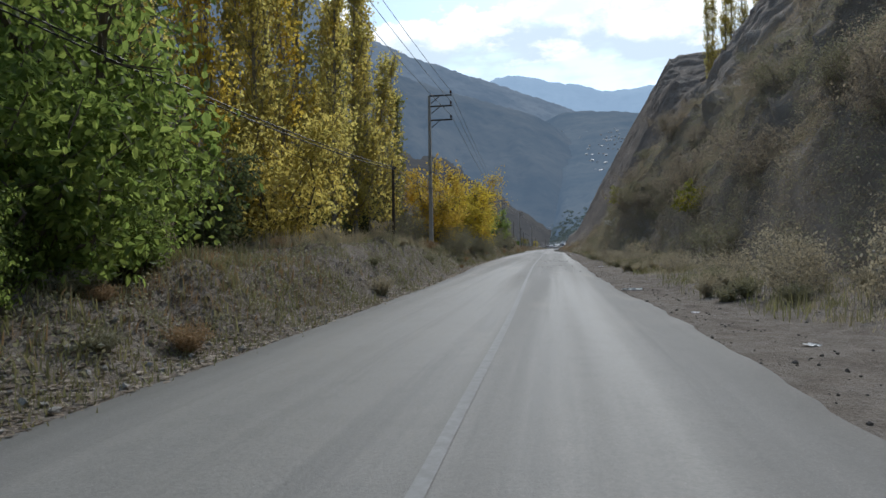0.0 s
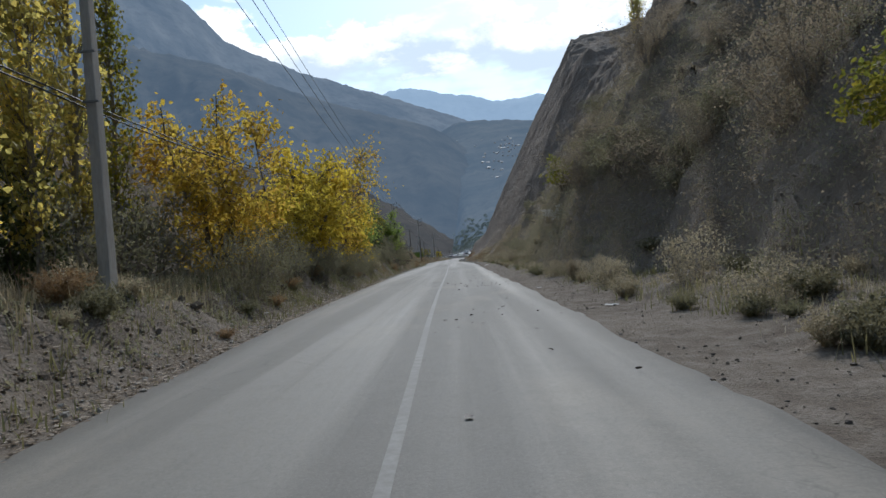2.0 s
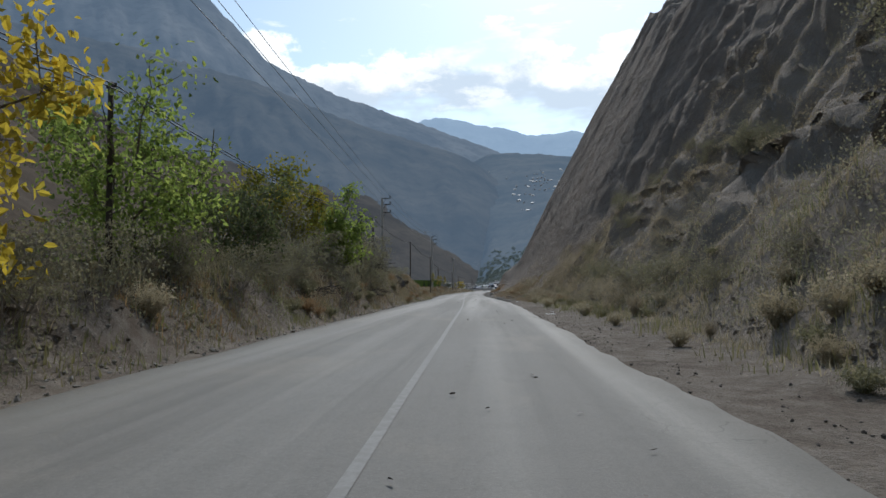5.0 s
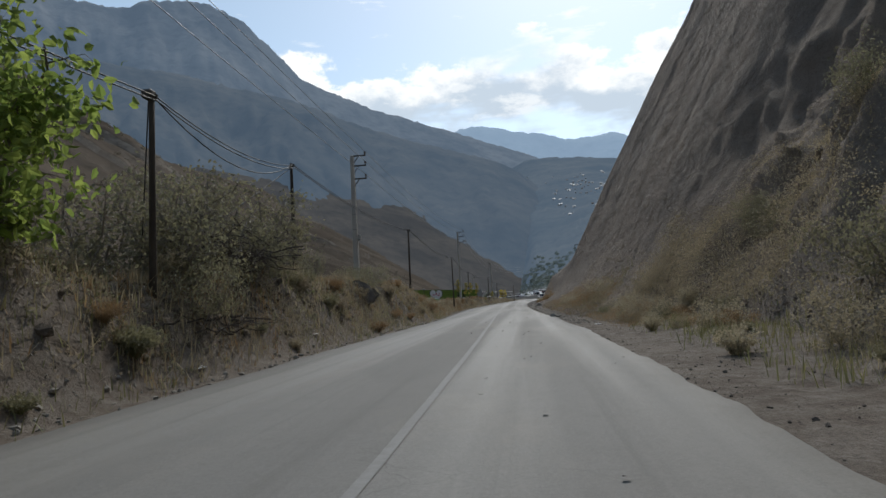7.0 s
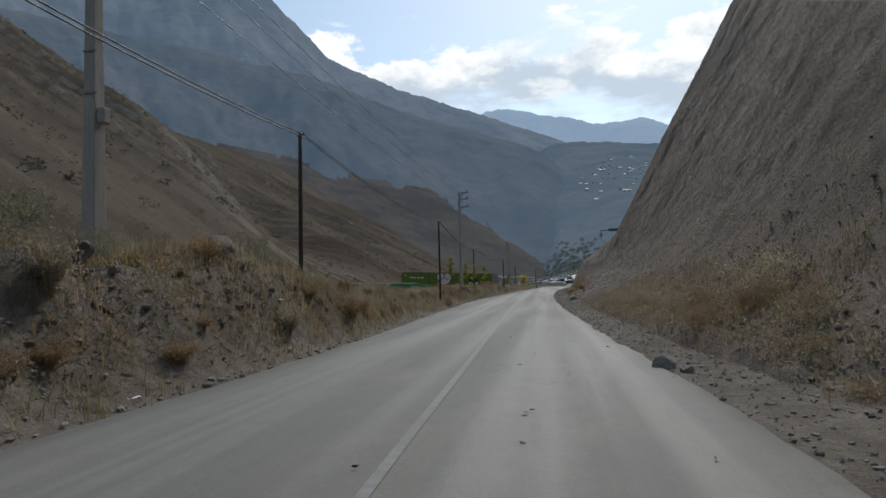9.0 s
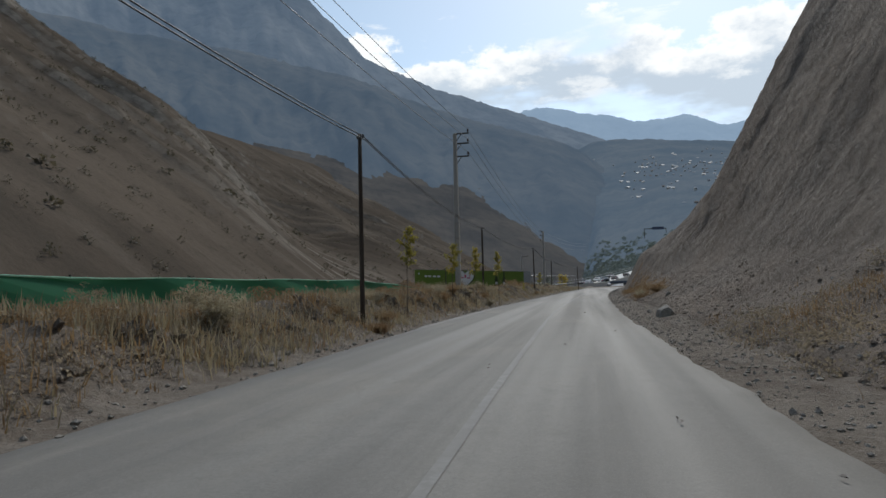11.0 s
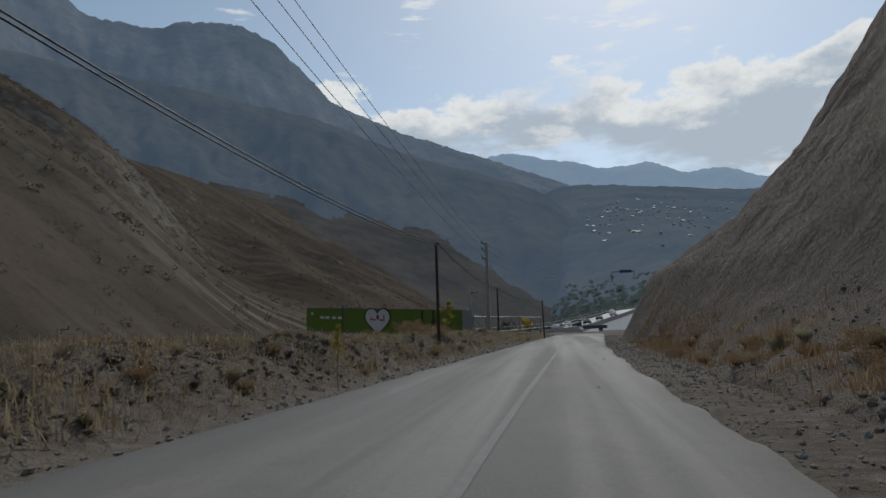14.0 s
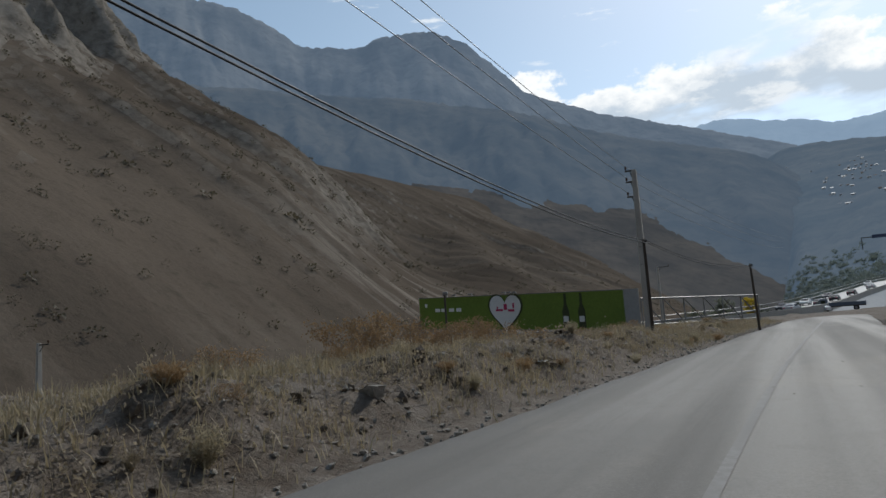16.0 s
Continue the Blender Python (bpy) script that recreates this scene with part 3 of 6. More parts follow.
def slope_point(y, v):
    """A point of the left valley wall: y along it, v from the foot (0) over the crest (1) to the back (1.3)."""
    y, v = np.asarray(y, float), np.asarray(v, float)
    q = soft([-400, 300, 430, 480, 550, 690, 830, 1075, 1500, 2100, 3100], [0.62, 0.62, 0.60, 0.50, 0.448, 0.418, 0.437, 0.465, 0.456, 0.485, 0.52], y, 30)
    q = q * (1 - np.clip((y - 1500) / 1600, 0, 1) ** 1.3)
    x0, top = -62 - 0.02 * np.clip(y - 300, 0, 1200) + 0.06 * np.clip(y - 1500, 0, 1600), -q * SLOPE_X
    x = x0 + (SLOPE_X - x0) * v
    z = -4.5 + (top + 4.5) * np.where(v <= 1, 0.9 * v + 0.1 * v * v, 1 - 0.9 * (v - 1))
    env = np.clip(v * 4, 0, 1) * np.clip((1.0 - v) * 5 + 0.05, 0.05, 1)
    spur = fbm(y * 0.010 + 0.4 * v, v * 1.3, 1.0, 4, 71, 0.5) * 17
    rill = fbm(y * 0.045, v * 1.1, 1.0, 4, 73, 0.55) * 5.0 + fbm(y * 0.05, v * 14, 1.0, 5, 74, 0.65) * 3.2
    crag = np.clip((v - 0.40 - (np.maximum(y, 250) - 310) * 0.0022) * 6, 0, 1) * np.clip((520 - y) / 120, 0, 1) * (fbm(y * 0.055, v * 6, 1.0, 5, 77, 0.62) * 20 + 12 * (1 - 2 * np.abs(fbm(y * 0.03, v * 9, 1.0, 4, 78, 0.6))))
    gash = np.exp(-((y - 325 - 120 * v) / 42) ** 2) * np.clip(1.15 - 2.6 * v, 0, 1)
    chute = 2.4 * fbm(y * 0.11, v * 0.9, 1.0, 3, 83, 0.5) * np.clip(1.2 - 2 * v, 0, 1) + 3.4 * gash * (1 - 2 * np.abs(fbm(y * 0.10 + 1.2 * v, v * 0.5, 1.0, 3, 84, 0.5)))
    z = z + (spur + rill + chute + crag) * env * (1 - np.clip((y - 1200) / 900, 0, 1)) + 1.6 * fbm(y * 0.03, v * 0, 1.0, 4, 79) * (y < 1500)
    fold = y - (270 + 470 * v)
    nose = 6 * np.exp(-((fold + 35) / 45) ** 2) - 30 * np.exp(-((fold - 55 - 60 * v) / (50 + 70 * v)) ** 2) * np.clip((1.0 - v) * 2.2, 0, 1)
    fold2 = y - (430 + 520 * v)
    nose = nose + 5 * np.exp(-((fold2 + 30) / 50) ** 2) - 16 * np.exp(-((fold2 - 60) / 60) ** 2)
    z = z + nose * np.clip(v * 3, 0, 1) * np.clip((0.8 - v) * 1.8, 0, 1)
    return np.stack([x + 0.8 * crag * env, y, z], -1)


sy = np.concatenate([np.arange(-200, 200, 20), np.arange(200, 800, 3.0), np.arange(800, 1600, 9.0), np.arange(1600, 3101, 40.0)])
SY, SV = np.meshgrid(sy, np.linspace(0, 1.3, 130), indexing="ij")
tagged(mesh_ob("slope_left", slope_point(SY, SV).reshape(-1, 3), grid_faces(len(sy), 130), M_TAN, smooth=True), "tan scree slope with crags and scattered shrubs", "mountain", kind="structure")
M_SPUR = mountain_mat("brown lower spur with haze glow", (0.05, 0.044, 0.038), (0.095, 0.079, 0.062), (0.10, 0.118, 0.145), 0.24, 0.011)
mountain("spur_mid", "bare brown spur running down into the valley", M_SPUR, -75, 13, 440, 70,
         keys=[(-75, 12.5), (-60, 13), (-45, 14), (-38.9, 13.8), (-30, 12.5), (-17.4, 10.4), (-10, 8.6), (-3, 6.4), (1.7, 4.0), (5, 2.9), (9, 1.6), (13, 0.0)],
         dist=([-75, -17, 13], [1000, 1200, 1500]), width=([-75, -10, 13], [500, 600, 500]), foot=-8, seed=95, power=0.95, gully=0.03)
mountain("ridge_mid", "shaded mountain ridge, blue grey by painted haze", M_MID, -180, 15, 580, 60,
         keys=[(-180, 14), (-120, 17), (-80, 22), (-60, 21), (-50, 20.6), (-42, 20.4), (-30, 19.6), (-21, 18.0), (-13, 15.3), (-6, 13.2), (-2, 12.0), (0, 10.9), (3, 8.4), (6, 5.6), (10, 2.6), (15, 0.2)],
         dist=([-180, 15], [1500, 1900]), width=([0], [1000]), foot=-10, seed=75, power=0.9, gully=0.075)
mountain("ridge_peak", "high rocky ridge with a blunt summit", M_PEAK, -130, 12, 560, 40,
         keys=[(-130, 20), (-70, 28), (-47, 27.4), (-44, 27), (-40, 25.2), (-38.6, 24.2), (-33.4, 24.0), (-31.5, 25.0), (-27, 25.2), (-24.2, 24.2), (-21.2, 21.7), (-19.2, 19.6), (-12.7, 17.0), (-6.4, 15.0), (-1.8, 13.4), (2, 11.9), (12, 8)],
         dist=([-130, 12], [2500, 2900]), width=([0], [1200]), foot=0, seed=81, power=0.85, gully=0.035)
mountain("hills_far", "pale hills on the horizon, blue by painted haze", M_FAR, -8, 60, 300, 20,
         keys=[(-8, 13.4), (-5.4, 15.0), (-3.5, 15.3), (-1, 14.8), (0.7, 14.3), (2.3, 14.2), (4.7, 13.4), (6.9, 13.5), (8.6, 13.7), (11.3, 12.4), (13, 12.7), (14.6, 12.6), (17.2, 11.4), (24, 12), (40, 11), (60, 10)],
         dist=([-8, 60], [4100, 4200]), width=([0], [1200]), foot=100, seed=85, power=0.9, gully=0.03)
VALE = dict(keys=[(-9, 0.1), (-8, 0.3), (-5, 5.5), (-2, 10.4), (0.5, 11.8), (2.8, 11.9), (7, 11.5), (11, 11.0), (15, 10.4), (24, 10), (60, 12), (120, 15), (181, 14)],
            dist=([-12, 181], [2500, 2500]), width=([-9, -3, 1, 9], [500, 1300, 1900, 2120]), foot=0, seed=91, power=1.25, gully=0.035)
mountain("valley_side", "valley side with a village under painted haze", M_VALE, -9, 181, 520, 70, **VALE)


# ---- leaves and branches ----
def leaves_mesh(points, size, seed, droop=0.35, six=True, spread=1.0):
    """Folded leaves at points: arrays of corners and faces."""
    g = np.random.default_rng(seed)
    n = len(points)
    d = g.normal(size=(n, 3))
    d[:, 2] -= droop * 2
    d /= np.linalg.norm(d, axis=1, keepdims=True)
    s = np.cross(d, g.normal(size=(n, 3)))
    s /= np.linalg.norm(s, axis=1, keepdims=True) + 1e-9
    u = np.cross(d, s)
    ln = size * g.uniform(0.6, 1.25, (n, 1))
    w = ln * g.uniform(0.26, 0.36, (n, 1)) * spread
    p = np.asarray(points)
    lift = u * w * 0.45
    if six:
        v = np.stack([p, p + d * ln * 0.3 - s * w + lift, p + d * ln * 0.72 - s * w * 0.75 + lift, p + d * ln,
                      p + d * ln * 0.72 + s * w * 0.75 + lift, p + d * ln * 0.3 + s * w + lift], 1)
        f = np.array([[0, 3, 2, 1], [0, 5, 4, 3]])
        return v.reshape(-1, 3), (np.arange(n)[:, None, None] * 6 + f[None]).reshape(-1, 4)
    v = np.stack([p, p + d * ln * 0.5 - s * w + lift, p + d * ln, p + d * ln * 0.5 + s * w + lift], 1)
    return v.reshape(-1, 3), np.arange(n * 4).reshape(-1, 4)


def wander(g, a, b, n, amount):
    t = np.linspace(0, 1, n)[:, None]
    p = a + (b - a) * t
    return p + g.normal(size=p.shape) * amount * np.sin(math.pi * np.clip(t, 0, 1) * 0.9)


def broadleaf(seed, h, r, stems, leaves, size, mat, bark=BARK, low=0.25, thick=0.06, twigs=16, six=True, lean=(0, 0)):
    """A spreading tree or bush, base at the origin: a trunk part and a crown part."""
    g = np.random.default_rng(seed)
    ob = new("tree" if h > 4.6 else "bush" if h > 1.2 else "shrub")
    wood, spots = Geo(), []
    for i in range(stems):
        a = 2 * math.pi * (i + g.uniform(0, 0.7)) / stems
        q = g.uniform(0.25, 0.95)
        tip = np.array([r * q * math.cos(a) + lean[0], r * q * math.sin(a) + lean[1], h * g.uniform(0.72, 1.0) * (1 - 0.25 * q)])
        base = np.array([0.10 * math.cos(a), 0.10 * math.sin(a), -0.25]) * (1 + stems * 0.1)
        line = wander(g, base, tip, 7, 0.05 * h)
        line[:, :2] *= (np.linspace(0, 1, 7)[:, None] ** 0.6) * 0.35 + 0.65
        wood.tube(line, list(np.linspace(thick, thick * 0.22, 7)), 6)
        for k in range(twigs):
            t = g.uniform(low, 1.0) * 5.99
            j = int(t)
            p0 = line[j] + (line[j + 1] - line[j]) * (t - j)
            out = g.normal(size=3) * np.array([1, 1, 0.6]) + np.array([math.cos(a), math.sin(a), 0.35]) * 0.6
            ln = g.uniform(0.28, 0.62) * r * (1.15 - 0.6 * t / 6)
            p1 = p0 + out / np.linalg.norm(out) * ln
            tw = wander(g, p0, p1, 4, 0.04 * ln)
            wood.tube(tw, list(np.linspace(thick * 0.24, thick * 0.07, 4)), 4, cap=False)
            for m in range(3):
                q0 = tw[1 + m % 3]
                o2 = g.normal(size=3)
                q1 = q0 + o2 / np.linalg.norm(o2) * ln * g.uniform(0.3, 0.65)
                wood.tube([q0, (q0 + q1) / 2 + g.normal(size=3) * 0.02, q1], [thick * 0.09, thick * 0.07, thick * 0.04], 3, cap=False)
                spots += [(q0 + q1) / 2, q1, q1]
            spots += [tw[2], tw[3]]
    spots = np.array(spots)
    wood.ob("trunk", bark, ob)
    pick = spots[g.integers(0, len(spots), leaves)] + g.normal(size=(leaves, 3)) * np.array([1, 1, 0.8]) * r * 0.085
    pick = pick[pick[:, 2] > h * 0.05]
    v, f = leaves_mesh(pick, size, seed + 1, six=six)
    mesh_ob("crown", v, f, mat, ob)
    return ob


def poplar(seed, h, r, leaves, size, mat):
    """A columnar poplar: straight stem, steep short branches."""
    g = np.random.default_rng(seed)
    ob = new("poplar")
    wood, limbs, spots = Geo(), Geo(), []
    stem = wander(g, np.array([0, 0, -0.3]), np.array([g.normal() * 0.15, g.normal() * 0.15, h]), 9, 0.06)
    wood.tube(stem, list(np.linspace(0.11, 0.02, 9)), 7)
    for k in range(95):
        t = g.uniform(0.10, 0.99)
        z = t * 8
        j = min(int(z), 7)
        p0 = stem[j] + (stem[j + 1] - stem[j]) * (z - j)
        a = g.uniform(0, 2 * math.pi)
        ln = r * g.uniform(0.6, 1.5) * (1.15 - t * 0.75) * min(1, t * 3 + 0.25)
        p1 = p0 + np.array([math.cos(a) * ln * 0.62, math.sin(a) * ln * 0.62, ln * 1.25])
        mid = (p0 + p1) / 2 + np.array([math.cos(a), math.sin(a), -0.4]) * ln * 0.12
        limbs.tube([p0, mid, p1], [0.022, 0.014, 0.006], 4, cap=False)
        for q in np.linspace(0.25, 1.0, 6):
            spots.append(p0 * (1 - q) ** 2 + 2 * mid * q * (1 - q) + p1 * q * q)
    spots = np.array(spots)
    wood.ob("trunk", PALE_BARK, ob)
    tagged(limbs.ob("branch_work", PALE_BARK, ob), "thin upright branches", kind="stuff")
    pick = spots[g.integers(0, len(spots), leaves)] + g.normal(size=(leaves, 3)) * np.array([0.13, 0.13, 0.16])
    v, f = leaves_mesh(pick, size, seed + 1, 0.5, six=False, spread=1.5)
    mesh_ob("crown", v, f, mat, ob)
    return ob


def rest(x, y, hill=False):
    return float(max(ground_z(x, y), hill_z(x, y)) if hill else ground_z(x, y))


def set_down(ob, x, y, turn=0.0, scale=1.0, sink=0.0, hill=False):
    ob.matrix_world = Matrix.Translation((x, y, rest(x, y, hill) - sink)) @ Matrix.Rotation(turn, 4, "Z")
    ob.scale = (scale,) * 3
    return ob


def again(ob, x, y, turn, scale=1.0, sink=0.0, hill=False):
    z = rest(x, y, hill)
    back = float(hill_shift(np.array(x), np.array(y), np.array(z))) if hill else 0.0
    c = copy_thing(ob, Matrix.Translation((x + back, y, z - sink)) @ Matrix.Rotation(turn, 4, "Z"))
    k = math.sin(x * 12.9 + y * 7.3)
    c.scale = (scale * (1 + 0.22 * k), scale * (1 - 0.18 * k), scale * (1 + 0.2 * math.sin(x * 5.1 - y * 9.7)))
    return c


# poplar grove on the bank
kinds = []
for i, (mat, lab) in enumerate([(L_GOLD, "tall columnar poplar with golden yellow autumn leaves"), (L_POPLAR, "tall slender poplar with yellowing green leaves"),
                                (L_POPLAR, "tall slender poplar with yellowing green leaves"), (L_MIX, "tall poplar with green and yellow leaves")]):
    kinds.append(tagged(poplar(100 + i, 11.3, 1.25, 3300, 0.145, mat), lab, "tree", "poplars on the bank"))
grove = random.Random(5)
used = set()
spots = [(-8.6 - 0.5 * math.sin(k * 1.7) - 2.0 * row, 15.0 + k * 2.0 + 1.0 * (row % 2)) for row in range(2) for k in range(14)]
for k, (x, y) in enumerate(spots):
    if k > 18 and k % 3 == 0 and y > 24:
        continue
    which = grove.choice([0, 0, 0, 1, 2]) if y < 27 else grove.choice([1, 2, 2, 3, 0])
    x, y, turn, size = x + grove.uniform(-0.5, 0.5), y + grove.uniform(-0.5, 0.5), grove.uniform(0, 6.28), grove.uniform(0.85, 1.12)
    if which in used:
        again(kinds[which], x, y, turn, size)
    else:
        set_down(kinds[which], x, y, turn, size)
        used.add(which)

# big green tree, understorey and autumn trees along the bank
t_green = tagged(broadleaf(201, 8.5, 3.3, 6, 10500, 0.18, L_GREEN, thick=0.12, twigs=30), "large leafy green walnut tree on the bank", "tree")
set_down(t_green, -7.0, 10.2, 0.4)
again(t_green, -9.5, 4.0, 2.1, 1.05)
again(t_green, -12.5, 12.0, 4.0, 1.1)
t_low = tagged(broadleaf(216, 3.4, 1.7, 8, 5200, 0.15, L_GREEN, low=0.06, thick=0.035, twigs=18), "low leafy green walnut shoots below the tree", "bush", "green shoots")
set_down(t_low, -6.3, 9.0)
for x, y, sc in ((-5.0, 7.7, 0.8), (-5.3, 5.7, 0.9), (-5.6, 9.6, 0.8), (-4.8, 4.2, 0.6), (-4.6, 9.4, 0.35), (-7.4, 6.9, 1.0), (-6.7, 12.4, 0.95), (-8.0, 10.5, 1.1), (-6.0, 4.6, 0.8), (-4.6, 6.6, 0.4)):
    again(t_low, x, y, x + y, sc)
t_under = tagged(broadleaf(202, 2.6, 1.5, 7, 3600, 0.13, L_DARK, low=0.1, thick=0.03, twigs=14), "dark green undergrowth bush below the trees", "bush", "undergrowth")
set_down(t_under, -7.4, 16.0)
for k in range(17):
    again(t_under, -7.6 - grove.uniform(0, 4.5), 6 + k * 2.15 + grove.uniform(-0.6, 0.6), grove.uniform(0, 6), grove.uniform(0.7, 1.25))
set_down(tagged(broadleaf(203, 7.0, 2.5, 5, 7200, 0.15, L_ORANGE, thick=0.07, twigs=26, low=0.22), "orange and yellow autumn tree beside the road", "tree"), -6.6, 43.0)
set_down(tagged(broadleaf(204, 3.6, 1.9, 7, 5200, 0.15, L_YELLOW, thick=0.045, twigs=16), "bright yellow autumn bush on the bank", "bush"), -6.4, 47.6)
walnut = set_down(tagged(broadleaf(205, 5.6, 2.7, 7, 4600, 0.205, L_YELLOW, thick=0.06, twigs=20, low=0.3, lean=(0.3, 0)), "yellow walnut tree with large leaves", "tree"), -6.0, 51.6)
set_down(tagged(broadleaf(217, 5.4, 2.3, 6, 6000, 0.15, L_POPLAR, thick=0.05, twigs=20, low=0.15), "yellow green young tree below the poplars", "tree"), -7.2, 20.2, 2.0)
set_down(tagged(broadleaf(206, 5.9, 2.9, 8, 6200, 0.135, L_ORANGE, thick=0.055, twigs=24, low=0.2, lean=(0.3, 0)), "sparse orange brown autumn tree with bare twigs", "tree"), -6.3, 58.0, 0.0, 1.15)
set_down(tagged(broadleaf(207, 4.5, 2.1, 7, 5000, 0.16, L_YELLOW, thick=0.05, twigs=18), "yellow autumn bush on the bank", "bush"), -6.6, 64.2)
set_down(tagged(broadleaf(208, 5.0, 2.2, 7, 6500, 0.13, L_GREEN, thick=0.05, twigs=18, low=0.12), "dense green bush beside the road", "bush"), -7.0, 71.0)
set_down(tagged(broadleaf(209, 3.8, 2.0, 7, 5000, 0.12, L_DARK, thick=0.04, twigs=16, low=0.12), "dark green bush on the bank", "bush"), -7.0, 76.5)
set_down(tagged(broadleaf(210, 4.8, 2.3, 6, 8500, 0.15, L_MIX, thick=0.06, twigs=22, low=0.2), "yellowing green tree on the bank", "tree"), -8.4, 84.6, 0.0, 1.1)
set_down(tagged(broadleaf(211, 3.6, 1.7, 7, 5200, 0.15, L_GREEN, thick=0.05, twigs=18, low=0.1), "green leafy bush on the bank", "bush"), -6.3, 87.7, 0.0, 1.08)
t_bare = tagged(broadleaf(212, 2.7, 1.7, 10, 2600, 0.10, L_GREY, thick=0.035, twigs=22, low=0.1, bark=TWIG), "nearly bare tangled shrub with dry twigs", "bush", "bare shrubs")
set_down(t_bare, -7.0, 94.2)
for x, y, s in ((-6.6, 97.6, 0.95), (-7.6, 92.0, 1.1), (-6.2, 92.6, 0.8), (-8.0, 96.2, 1.1), (-6.0, 95.6, 0.6), (-6.4, 84.4, 0.8), (-7.2, 100.2, 0.75), (-6.2, 80.5, 0.7), (-7.6, 82.5, 1.1), (-6.3, 87.5, 0.55), (-7.2, 103.5, 0.45), (-6.6, 60.2, 0.6), (-7.3, 37.5, 0.8), (-7.6, 40.4, 1.0), (-7.2, 44.8, 0.75), (-7.4, 46.6, 0.9), (-7.6, 49.8, 0.9), (-7.4, 54.6, 0.9), (-6.0, 71.0, 0.55), (-6.0, 77, 0.6), (-7.3, 118.5, 0.4)):
    again(t_bare, x, y, x * 3.1 + y, s)
t_brush = tagged(broadleaf(213, 1.5, 1.2, 11, 3600, 0.055, L_GREY, thick=0.015, twigs=14, low=0.05, bark=TWIG), "dusty grey green brush on the bank", "bush", "roadside brush")
set_down(t_brush, -5.8, 45.0)
for y in (39.5, 41.8, 43.4, 46.5, 48.2, 49.5, 51.6, 53.2, 55, 57.2, 59.5, 61.2, 63.2, 65.2, 67.5, 70.5, 73.2, 75.6, 79, 84.5, 92):
    again(t_brush, float(left_edge(y)) - grove.uniform(1.1, 1.9), y, y, grove.uniform(0.7, 1.1))

t_rust = tagged(broadleaf(214, 0.85, 0.75, 12, 3400, 0.045, STRAW_RED, thick=0.008, twigs=12, low=0.03, bark=TWIG), "low rust coloured dry shrub", "bush", "rust coloured shrubs")
set_down(t_rust, -7.4, 191.0, 0.0, 0.6)
for x, y, sc in ((-8.2, 192.4, 0.75), (-7.0, 194.2, 0.6), (-8.8, 194.8, 0.8), (-7.8, 196.6, 0.7), (-6.9, 198.6, 0.55), (-9.6, 190.2, 0.7), (-8.4, 199.5, 0.7), (-6.2, 196.8, 0.45), (-9.4, 197.4, 0.75), (-6.4, 202.0, 0.5), (-7.3, 203.6, 0.6), (-6.0, 206.5, 0.5)):
    again(t_rust, x, y, x * y, sc * 1.45, 0.08)
t_straw = tagged(broadleaf(215, 0.75, 0.6, 12, 3000, 0.045, STRAW, thick=0.008, twigs=12, low=0.03, bark=TWIG), "low straw coloured dry shrub", "bush", "straw coloured shrubs")
set_down(t_straw, -6.9, 178.0, 0.0, 0.32)
for k in range(64):
    y = 98 + k * 2.1 + grove.uniform(-1, 1)
    if y > 164 and k % 2:
        continue
    again(grove.choice([t_rust, t_rust, t_straw]) if y > 118 else grove.choice([t_rust, t_straw, t_brush]), float(left_edge(y)) - grove.choice([1.1, 1.6, 2.2, 3.0, 4.0]) - grove.uniform(0, 0.5), y, y, grove.uniform(0.28, 0.42) if y > 160 else grove.uniform(0.4, 0.55 if 116 < y < 132 else 0.85), 0.03)
for k in range(40):
    y = (96 + k * 1.2 if k < 20 else 163 + (k - 20) * 1.55) + grove.uniform(-1, 1)
    again(grove.choice([t_rust, t_rust, t_straw]), float(right_edge(y)) + grove.uniform(1.6, 2.9), y, y, grove.uniform(0.4, 0.7) if y < 130 else grove.uniform(0.28, 0.5), 0.03, True)
for k in range(20):
    y = 22 + k * 3.1 + grove.uniform(-1, 1)
    again(grove.choice([t_brush, t_brush, t_straw]), float(left_edge(y)) - grove.uniform(1.8, 3.6), y, y, grove.uniform(0.5, 0.95), 0.03)

# young trees planted along the bank
def sapling(seed):
    """A whip of a tree: one thin stem, short side twigs with few leaves."""
    g = np.random.default_rng(seed)
    ob = new("tree")
    wood, at = Geo(), []
    stem = wander(g, np.array([0, 0, -0.2]), np.array([0.05, 0.02, 2.7]), 9, 0.02)
    wood.tube(stem, list(np.linspace(0.018, 0.005, 9)), 6)
    for z in np.linspace(1.55, 2.65, 17):
        a, ln = g.uniform(0, 6.28), g.uniform(0.2, 0.62) * (1.3 - z * 0.36)
        p0 = np.array([0.02 * z, 0.01 * z, z])
        p1 = p0 + np.array([math.cos(a) * ln, math.sin(a) * ln, ln * g.uniform(0.1, 0.8)])
        wood.tube([p0, (p0 + p1) / 2 + np.array([0, 0, 0.02]), p1], [0.006, 0.004, 0.002], 4, cap=False)
        at += [p0 + (p1 - p0) * q for q in np.linspace(0.3, 1, 9)]
    wood.ob("trunk", BARK, ob)
    at = np.repeat(np.array(at), 4, 0)[g.random(len(at) * 4) < 0.8]
    v, f = leaves_mesh(at + g.normal(size=at.shape) * 0.045, 0.075, seed + 1, 0.6, True, 1.2)
    mesh_ob("crown", v, f, L_SAP, ob)
    return ob


